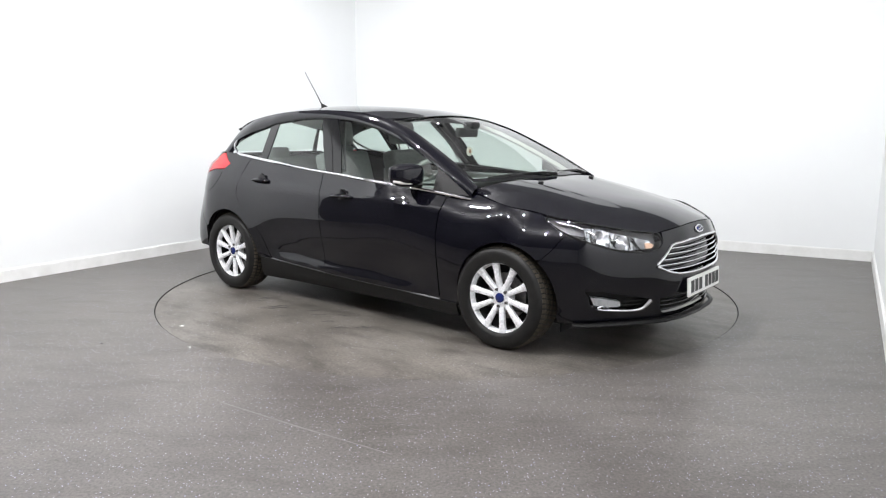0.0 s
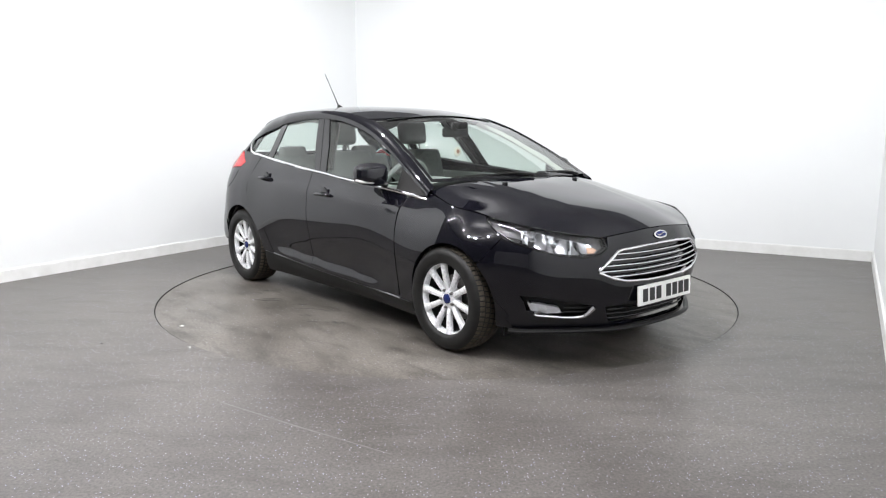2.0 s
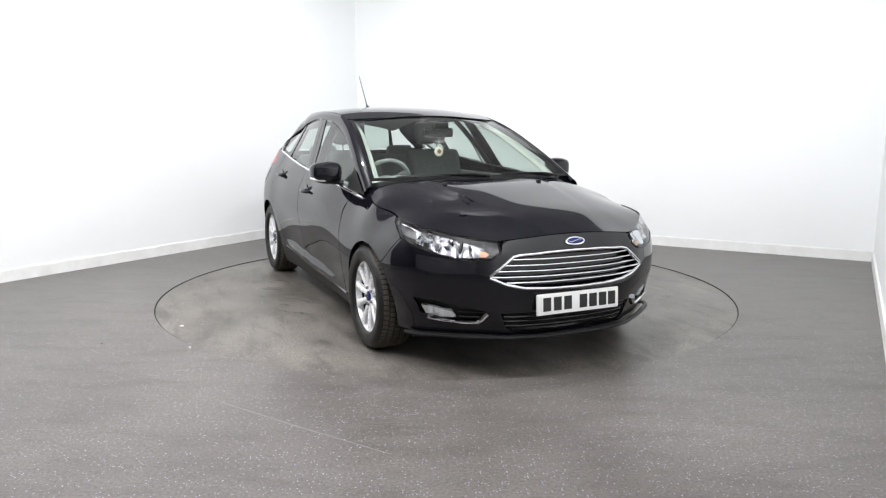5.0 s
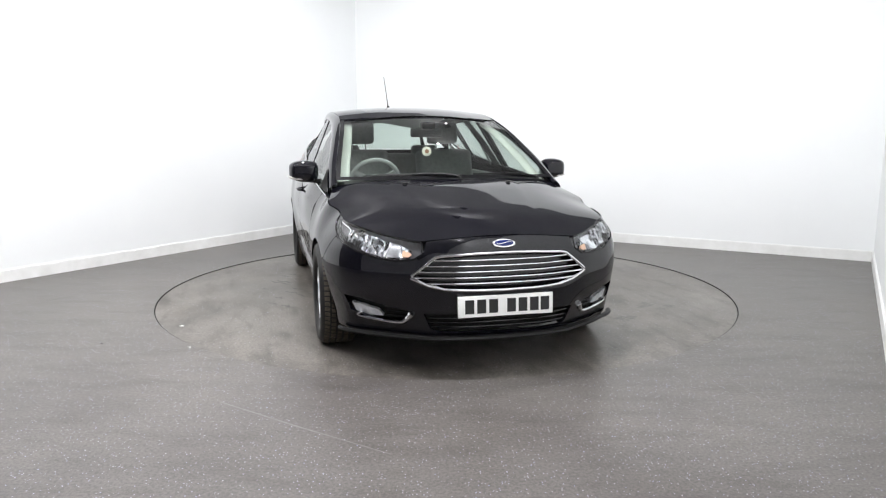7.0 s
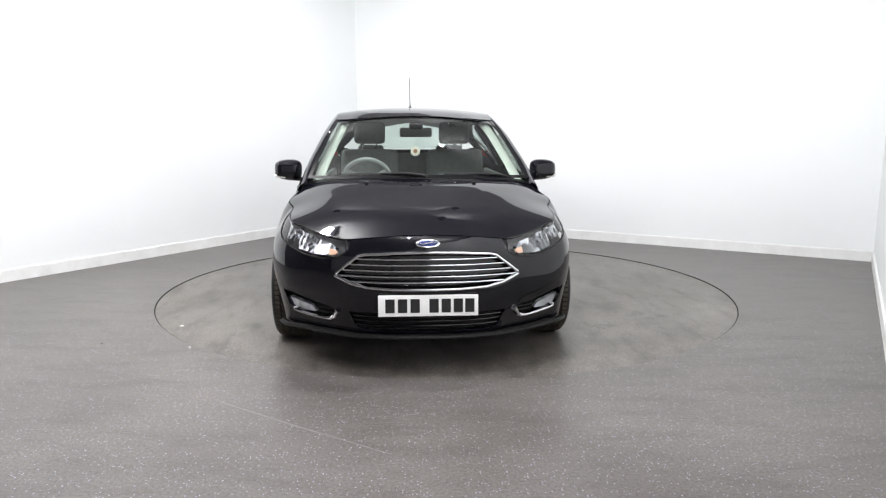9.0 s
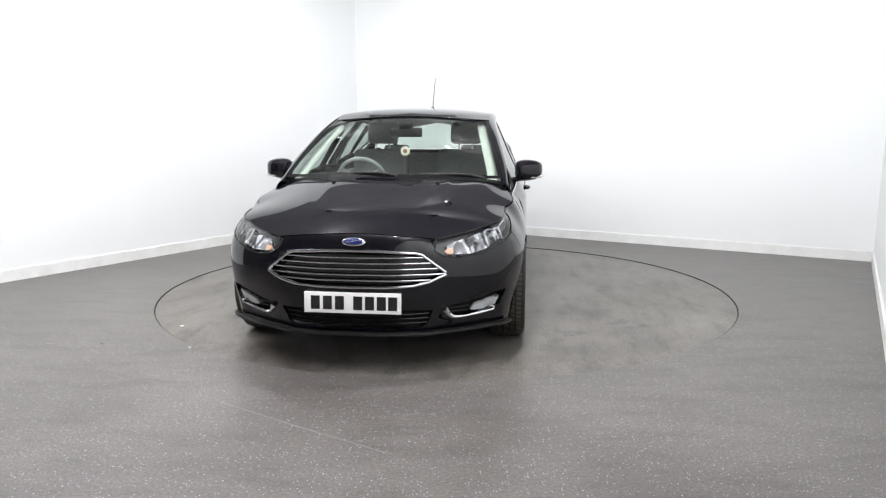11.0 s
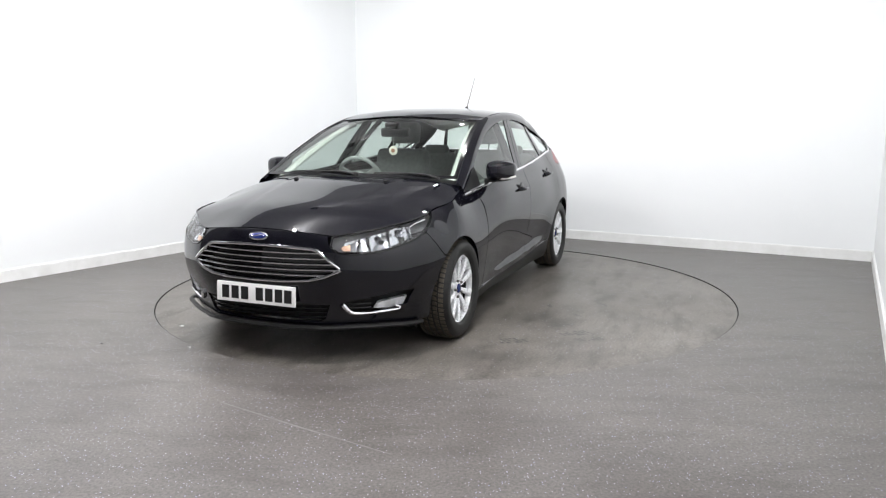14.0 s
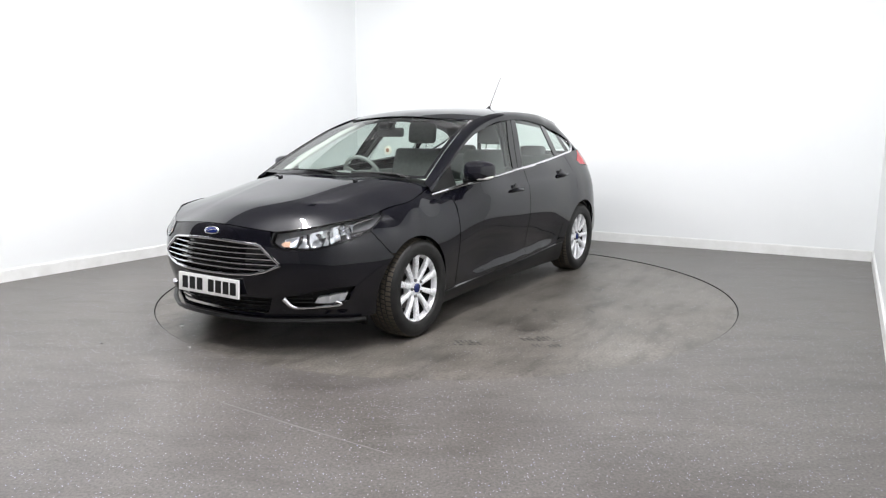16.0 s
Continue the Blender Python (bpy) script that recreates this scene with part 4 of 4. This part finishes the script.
# roof, screens
edge_half = [(x - 0.002, y - 0.004) for x, y, z in spline(ROOF_EDGE, 4)]
loop = [(0.225, 0.5), (0.27, 0.3), (0.298, 0.1)]
loop = edge_half[::-1] + loop + [(x, -y) for x, y in reversed(loop)] + [(x, -y) for x, y in edge_half] + [(-1.70, -0.2), (-1.70, 0.2)]
panel("roof", loop, roof, PAINT, car, step=0.04, flange=0.02, label="gloss black roof")
ws_half = [(x, y - 0.004) for x, y, z in spline(SCREEN_EDGE, 4)]
loop = ws_half + [(0.230, 0.5), (0.277, 0.3), (0.305, 0.1)] + [(0.305, -0.1), (0.277, -0.3), (0.230, -0.5)] + [(x, -y) for x, y in reversed(ws_half)] + [(1.10, -0.5), (1.145, -0.2), (1.145, 0.2), (1.10, 0.5)]
panel("windscreen", loop, screen, SCREEN, car, step=0.05, flange=0.0, label="clear windscreen", lift=-0.003)
rim_in = [(x * 0.95 + 0.027, y * 0.96) for x, y in loop]
panel("screen_border", loop, screen, GLOSS, car, step=0.03, flange=0.0, holes=[rim_in], label="black windscreen border", lift=-0.0005)
part("screen_band", tube([screen(0.255 + 0.04 * (1 - (y / 0.5) ** 2), y) for y in np.linspace(-0.5, 0.5, 21)], 0.012, 8, flat=0.35), GLOSS, car)
bm = bmesh.new()
rows = []
for y in np.linspace(-0.76, 0.76, 33):
    xr = float(np.interp(abs(y), [0, 0.4, 0.69, 0.775], [1.17, 1.14, 1.07, 0.98]))
    zr = hood(xr, y)[2]
    rows.append([bm.verts.new(c) for c in ((xr + 0.03, y, zr - 0.03), (xr - 0.005, y, zr - 0.018), (xr - 0.06, y, zr + 0.0), (xr - 0.11, y, zr + 0.012))])
for a, b in zip(rows, rows[1:]):
    for k in range(3):
        bm.faces.new((a[k], a[k + 1], b[k + 1], b[k]))
part("cowl", bm, TRIM, car, "black plastic scuttle below the windscreen")
rear_glass = Sheet([(-1.67, 0.46, 1.30), (-1.67, -0.46, 1.30), (-1.71, 0, 1.375), (-1.83, 0.58, 1.08), (-1.83, -0.58, 1.08), (-1.97, 0, 1.08), (-1.83, 0.0, 1.25)], 0)
panel("rear_window", [(-0.41, 1.295), (-0.2, 1.355), (0.2, 1.355), (0.41, 1.295), (0.48, 1.10), (0.3, 1.09), (-0.3, 1.09), (-0.48, 1.10)], rear_glass, GLASS, car, step=0.06, flange=0.0)
sides("tailgate_frame", [(0.41, 1.295), (0.2, 1.36), (0.0, 1.36), (0.0, 1.40), (0.3, 1.375), (0.435, 1.295), (0.525, 1.085), (0.485, 1.08)], rear_glass, PAINT, step=0.06, flange=0.01)
part("spoiler", tube([(-1.66 - 0.045 * (1 - (y / 0.5) ** 2), y, roof(-1.66, y)[2] - 0.016) for y in np.linspace(-0.46, 0.46, 15)], 0.045, 10, flat=0.35), PAINT, car, "roof spoiler")

# aerial
part("aerial_base", tube([(-1.12, 0, 1.468), (-1.15, 0, 1.50)], [0.03, 0.012], 12), TRIM, car)
part("aerial", tube([(-1.145, 0, 1.488), (-1.20, 0, 1.566), (-1.363, 0, 1.783)], [0.0055, 0.0035, 0.0028], 8), TRIM, car, "thin black roof aerial")

# door mirrors
def mirror_part(sg):
    root = new("door_mirror")
    root.parent = car
    tagged(root, "gloss black door mirror")
    root.matrix_local = Matrix.Translation((0.62, 0.915 * sg, 1.0)) @ Matrix.Diagonal((1, sg, 1, 1))
    bm = bmesh.new()
    bmesh.ops.create_uvsphere(bm, u_segments=28, v_segments=18, radius=1)
    for v in bm.verts:
        x, y, z = v.co
        sq = lambda a, p: math.copysign(abs(a) ** p, a)
        x, y, z = sq(x, 0.75), sq(y, 0.62), sq(z, 0.62)
        taper = 1.0 - 0.16 * (y > 0) * y
        v.co = ((0.095 if x > 0 else 0.05) * x - 0.025 * y, 0.098 * y, 0.064 * z * taper + (0.016 if z > 0 else 0.0))
    part("cap", bm, PAINT, root)
    part("indicator", tube([(0.078, -0.03, -0.040), (0.066, 0.03, -0.040), (0.034, 0.08, -0.036), (-0.005, 0.098, -0.030)], [0.006, 0.0105, 0.0105, 0.007], 8), LENS_CAP, root, "clear indicator strip")
    part("base", tube([(0.03, -0.115, -0.062), (0.02, -0.07, -0.058), (0.01, 0.0, -0.052), (0, 0.05, -0.048)], [0.030, 0.026, 0.028, 0.02], 10, flat=0.6), TRIM, root)
    g = part("glass", boxed((-0.012, -0.075, -0.042), (-0.006, 0.078, 0.050), bevel=0.002), MIRROR, root)
    g.location = (-0.045, 0, 0.004)


LENS_CAP = material("pale_indicator_lens", (0.62, 0.60, 0.58), 0.12)
MIRROR = material("mirror_glass", (0.8, 0.82, 0.83), 0.02, 1.0)
for sg in (1, -1):
    mirror_part(sg)

# wheels
def make_wheel():
    root = new("wheel")
    R, W = 0.309, 0.110
    prof = [(0.215, -W + 0.012), (0.235, -W), (0.275, -W - 0.002), (0.296, -W + 0.012), (0.305, -W + 0.03), (0.309, -0.04), (0.309, 0.04), (0.305, W - 0.03), (0.296, W - 0.012), (0.275, W + 0.002), (0.235, W), (0.215, W - 0.012), (0.205, 0.05), (0.205, -0.05)]
    part("tyre", lathe(spline(prof, 3, True), 80, "Y", True), RUBBER, root, "black tyre with dusty tread")
    # tread blocks
    bm = bmesh.new()
    for row, (y, w) in enumerate(((-0.075, 0.030), (-0.038, 0.026), (0.0, 0.026), (0.038, 0.026), (0.075, 0.030))):
        for k in range(64):
            a = (k + 0.35 * row) * math.tau / 64
            rr = 0.3085 if abs(y) < 0.05 else 0.3045
            m = Matrix.Rotation(a, 4, "Y") @ Matrix.Translation((0, y, rr)) @ Matrix.Rotation(radians(0 if abs(y) < 0.05 else (16 if y < 0 else -16)), 4, "X")
            vs = [bm.verts.new(m @ Vector(c)) for c in ((-0.0125, -w / 2, 0), (0.0095, -w / 2, 0), (0.0125, w / 2, 0), (-0.0095, w / 2, 0), (-0.012, -w / 2, 0.0035), (0.009, -w / 2, 0.0035), (0.012, w / 2, 0.0035), (-0.009, w / 2, 0.0035))]
            for f in ((4, 5, 6, 7), (0, 1, 5, 4), (1, 2, 6, 5), (2, 3, 7, 6), (3, 0, 4, 7)):
                bm.faces.new([vs[i] for i in f])
    tagged(part("tread", bm, TREAD, root, smooth=False), "dusty tread blocks", kind="stuff")
    prof = [(0.225, 0.088), (0.222, 0.096), (0.214, 0.094), (0.208, 0.080), (0.200, 0.06), (0.196, -0.06), (0.206, -0.08), (0.216, -0.085), (0.222, -0.08)]
    part("rim", lathe(prof, 72, "Y", True), SILVER, root, "silver alloy rim")
    part("barrel", lathe([(0.194, -0.075), (0.196, 0.05), (0.192, 0.05), (0.188, -0.07), (0.02, -0.075)], 48, "Y"), INSIDE, root)
    part("brake_disc", lathe([(0.05, 0.0), (0.138, 0.0), (0.138, -0.022), (0.05, -0.022)], 40, "Y", True), STEEL, root, "worn brake disc")
    # five pairs of spokes
    spoke_mesh = None
    for k in range(10):
        pair, half = divmod(k, 2)
        a = math.tau * pair / 5 + (0.30 if half else -0.30) + 0.314
        if spoke_mesh is None:
            bm = bmesh.new()
            secs = []
            for r, y, w, d in ((0.045, 0.066, 0.018, 0.034), (0.08, 0.078, 0.0155, 0.034), (0.13, 0.084, 0.0168, 0.032), (0.175, 0.087, 0.0195, 0.030), (0.203, 0.088, 0.026, 0.026), (0.215, 0.086, 0.034, 0.02)):
                secs.append([bm.verts.new(c) for c in ((-w, y - 0.008, r), (-w * 0.45, y, r), (w * 0.45, y, r), (w, y - 0.008, r), (w * 0.85, y - d, r), (-w * 0.85, y - d, r))])
            for p0, p1 in zip(secs, secs[1:]):
                for i in range(6):
                    bm.faces.new((p0[i], p0[(i + 1) % 6], p1[(i + 1) % 6], p1[i]))
            bm.faces.new(secs[0])
            bm.faces.new(secs[-1])
            ob = part("spoke", bm, SILVER, root)
            spoke_mesh = ob.data
        else:
            ob = new("spoke", spoke_mesh)
            ob.parent = root
        ob.matrix_local = Matrix.Rotation(a, 4, "Y")
    part("hub", lathe([(0.002, 0.070), (0.045, 0.072), (0.062, 0.066), (0.072, 0.050), (0.072, 0.02), (0.002, 0.02)], 40, "Y"), SILVER, root)
    cap = part("hub_cap", lathe([(0.002, 0.084), (0.024, 0.082), (0.029, 0.078), (0.030, 0.068), (0.002, 0.068)], 32, "Y"), BLUE, root, "small blue hub cap")
    nut = None
    for k in range(5):
        a = math.tau * k / 5 + 0.314
        if nut is None:
            ob = part("wheel_nut", lathe([(0.002, 0.083), (0.007, 0.083), (0.0095, 0.078), (0.0095, 0.06), (0.002, 0.06)], 6, "Y"), STEEL, root)
            nut = ob.data
        else:
            ob = new("wheel_nut", nut)
            ob.parent = root
        ob.matrix_local = Matrix.Translation((0.052 * math.sin(a), 0, 0.052 * math.cos(a)))
    return root


wheel = make_wheel()
wheel.parent = car
wheel.matrix_local = pose(1.323, 0.792, 0.309)
for x, y, turn, spin in ((1.323, -0.792, 180, 8), (-1.323, 0.778, 0, 20), (-1.323, -0.778, 180, 40)):
    w = copy_thing(wheel, pose(x, y, 0.309) @ pose(0, 0, 0, 0, 0, turn) @ pose(0, 0, 0, 0, spin, 0))
    w.parent = car

# wheel housings, underside and inner body
for cx, cz, r, yo in ((*FA, 0.80), (*RA, 0.83)):
    for sg in (1, -1):
        bm = bmesh.new()
        pr = arc(cx, cz, r + 0.012, -12, 192, 28)
        a = [bm.verts.new((x, 0.50 * sg, z)) for x, z in pr]
        b = [bm.verts.new((x, yo * sg, z)) for x, z in pr]
        for k in range(len(pr) - 1):
            bm.faces.new((a[k], a[k + 1], b[k + 1], b[k]))
        bm.faces.new(a)
        part("wheel_housing", bm, INSIDE, car)
part("underbody", boxed((-1.72, -0.70, 0.17), (1.72, 0.70, 0.20)), INSIDE, car)
part("mud_flap", boxed((1.655, -0.73, 0.13), (1.665, -0.60, 0.23), bevel=0.004), TRIM, car)
part("mud_flap", boxed((1.655, 0.60, 0.13), (1.665, 0.73, 0.23), bevel=0.004), TRIM, car)
inner = [(SX(2.0), 0.22), (SX(2.0), 0.70), (SX(1.7), 0.74), (SX(1.2), 0.84), (SX(0.95), 0.86), (SX(0.2), 0.92), (SX(-0.7), 1.0), (SX(-1.3), 1.06), (SX(-1.9), 1.04), (SX(-1.9), 0.22)]
sides("inner_panel", inner, hull, INSIDE, step=0.08, flange=0.0, lift=-0.045,
      holes=[side(arc(FA[0], FA[1] + 0.0, FA[2] + 0.006, 0, 180)) + [(SX(1.0), 0.23), (SX(1.71), 0.23)][::1], side(arc(RA[0], RA[1], RA[2] + 0.006, 0, 180)) + [(SX(-1.68), 0.23), (SX(-0.95), 0.23)]])
part("bulkhead", boxed((1.0, -0.72, 0.25), (1.03, 0.72, 0.88)), INSIDE, car)
part("radiator", boxed((1.93, -0.46, 0.22), (1.97, 0.46, 0.62)), INSIDE, car)

# wipers
def wiper(y0, y1, x0, x1):
    root = new("wiper")
    root.parent = car
    pts = []
    for k in range(9):
        f = k / 8
        y = y0 + (y1 - y0) * f
        x = float(np.interp(abs(y), [0, 0.4, 0.69, 0.775], [1.17, 1.14, 1.07, 0.98])) - x0 - (x1 - x0) * f
        pts.append((x, y, hood(x, y)[2] + 0.016))
    part("blade", tube(pts, 0.007, 6, flat=1.3), TRIM, root)
    a = Vector((pts[0][0] + 0.03, y0, pts[0][2] - 0.004))
    b = Vector(pts[4]) + Vector((0.004, 0, 0.006))
    part("arm", tube([a, a * 0.6 + b * 0.4 + Vector((0, 0, 0.01)), b], [0.014, 0.009, 0.006], 8, flat=0.7), TRIM, root)
    part("pivot", lathe([(0.002, 0.02), (0.014, 0.018), (0.018, 0.0), (0.002, 0.0)], 16, "Z"), TRIM, root).location = a - Vector((0, 0, 0.01))


wiper(0.05, -0.56, 0.05, 0.085)
wiper(0.62, 0.16, 0.06, 0.07)

# ---------------------------------------------------------------- cabin
def cushion(lo, hi, bevel, m=Matrix()):
    return boxed(lo, hi, m, bevel)


def seat(y):
    root = new("front_seat")
    root.parent = car
    root.location = (-0.12, y, 0.28)
    part("cushion", cushion((-0.25, -0.25, 0.12), (0.27, 0.25, 0.27), 0.05), FABRIC, root)
    part("backrest", cushion((-0.07, -0.245, 0.0), (0.07, 0.245, 0.64), 0.055, pose(-0.22, 0, 0.22, 0, -17, 0)), FABRIC, root)
    part("headrest", cushion((-0.05, -0.135, 0.0), (0.05, 0.135, 0.19), 0.045, pose(-0.43, 0, 0.885, 0, -8, 0)), FABRIC, root)
    for dy in (-0.06, 0.06):
        part("post", tube([(-0.40, dy, 0.82), (-0.43, dy, 0.91)], 0.007, 8), CHROME, root)


seat(0.37)
seat(-0.37)
bench = new("rear_seat")
bench.parent = car
part("cushion", cushion((-1.10, -0.62, 0.38), (-0.62, 0.62, 0.55), 0.05), FABRIC, bench)
part("backrest", cushion((-0.07, -0.62, 0), (0.07, 0.62, 0.62), 0.05, pose(-1.12, 0, 0.47, 0, -20, 0)), FABRIC, bench)
for y in (-0.38, 0.38):
    part("headrest", cushion((-0.045, -0.125, 0), (0.045, 0.125, 0.13), 0.04, pose(-1.30, y, 1.01, 0, -12, 0)), FABRIC, bench)
bm = bmesh.new()
rows = []
for y in np.linspace(-0.72, 0.72, 25):
    k = 0.03 * math.exp(-((y + 0.36) / 0.2) ** 2)
    w = 1 - 0.1 * (y / 0.72) ** 2
    rows.append([bm.verts.new(c) for c in ((1.03, y, 0.90), (0.92, y, 0.935), (0.70, y, 0.945 + k * 0.5), (0.55, y, 0.94 + k), (0.46, y, 0.91 + k), (0.43, y, 0.84), (0.47, y, 0.70), (0.52, y, 0.45))])
for a, b in zip(rows, rows[1:]):
    for k in range(7):
        bm.faces.new((a[k], a[k + 1], b[k + 1], b[k]))
part("dashboard", bm, DASH, car, "dark moulded dashboard")
wheel_root = new("steering_wheel")
wheel_root.parent = car
wheel_root.matrix_local = pose(0.30, -0.37, 0.90, 0, -66, 0)
part("rim", tube([(0.185 * math.cos(t), 0.185 * math.sin(t), 0) for t in np.linspace(0, math.tau, 48, endpoint=False)], 0.016, 8, True), DASH, wheel_root)
part("boss", lathe([(0.002, 0.02), (0.05, 0.018), (0.068, 0.0), (0.06, -0.03), (0.002, -0.03)], 24, "Z"), DASH, wheel_root)
for a in (0, 120, 240):
    part("spoke", boxed((0.05, -0.018, -0.012), (0.18, 0.018, 0.008), Matrix.Rotation(radians(a + 180), 4, "Z"), 0.006), DASH, wheel_root)
rv = new("rear_view_mirror")
rv.parent = car
part("casing", boxed((-0.02, -0.12, -0.035), (0.02, 0.12, 0.035), bevel=0.02), TRIM, rv)
part("stem", boxed((0.0, -0.05, 0.02), (0.09, 0.05, 0.075), bevel=0.018), TRIM, rv)
rv.location = (0.42, 0.0, 1.268)
charm = new("hanging_charm")
charm.parent = car
charm.location = (0.45, -0.005, 1.131)
part("cord", tube([(0, 0, 0.03), (0, 0.002, 0.10)], 0.0015, 6), LINING, charm)
part("disc", lathe([(0.002, 0.006), (0.024, 0.006), (0.035, 0.002), (0.035, -0.002), (0.024, -0.006), (0.002, -0.006)], 24, "Y"), material("pale_charm", (0.7, 0.66, 0.58), 0.5), charm, "pale round charm").matrix_local = pose(0, 0, 0, 0, 0, 90)
part("picture", lathe([(0.002, 0.0075), (0.015, 0.0075), (0.016, 0.006), (0.002, 0.006)], 20, "Y"), material("brown_charm", (0.28, 0.12, 0.07), 0.6), charm, "brown printed centre").matrix_local = pose(0, 0, 0, 0, 0, -90)
lo = [(x * 0.98, y * 0.95) for x, y in edge_half]
panel("headlining", lo[::-1] + [(0.2, 0.3), (0.22, 0), (0.2, -0.3)] + [(x, -y) for x, y in lo] + [(-1.66, 0)], roof, LINING, car, step=0.1, flange=0.0, lift=-0.035, label="pale headlining")
for mir in (False, True):
    sg = -1 if mir else 1
    part("pillar_lining", tube([(x - 0.085, (y - 0.062) * sg, z - 0.03) for x, y, z in spline(SCREEN_EDGE, 3)], 0.036, 10, flat=0.5), LINING, car, "pale pillar lining")
    part("pillar_lining", tube([(-0.14, 0.74 * sg, 1.0), (-0.24, 0.65 * sg, 1.18), (-0.36, 0.53 * sg, 1.36)], 0.035, 8, flat=0.6), TRIM, car)
    part("seat_belt", tube([(-0.17, 0.70 * sg, 1.0), (-0.24, 0.62 * sg, 1.18), (-0.32, 0.53 * sg, 1.32)], 0.018, 6, flat=0.2), FABRIC, car)
    part("door_lining", boxed((-1.1, 0.70, 0.35), (0.85, 0.74, 0.93), Matrix.Diagonal((1, sg, 1, 1)), 0.02), DASH, car)
part("parcel_shelf", boxed((-1.85, -0.55, 0.97), (-1.3, 0.55, 0.985)), FABRIC, car)


# ---------------------------------------------------------------- what moves
def motions():
    rows, disc = [], []
    for k in range(17):
        th = -38.545 - 5.2363 * k
        a = radians(th)
        x, y = -0.0216, -0.2575
        rows.append((k, pose(x * math.cos(a) - y * math.sin(a), x * math.sin(a) + y * math.cos(a), 0, 0, 0, th)))
        disc.append((k, pose(0, 0, 0, 0, 0, th)))
    walk(car, rows)
    walk(turntable, disc)


motions()
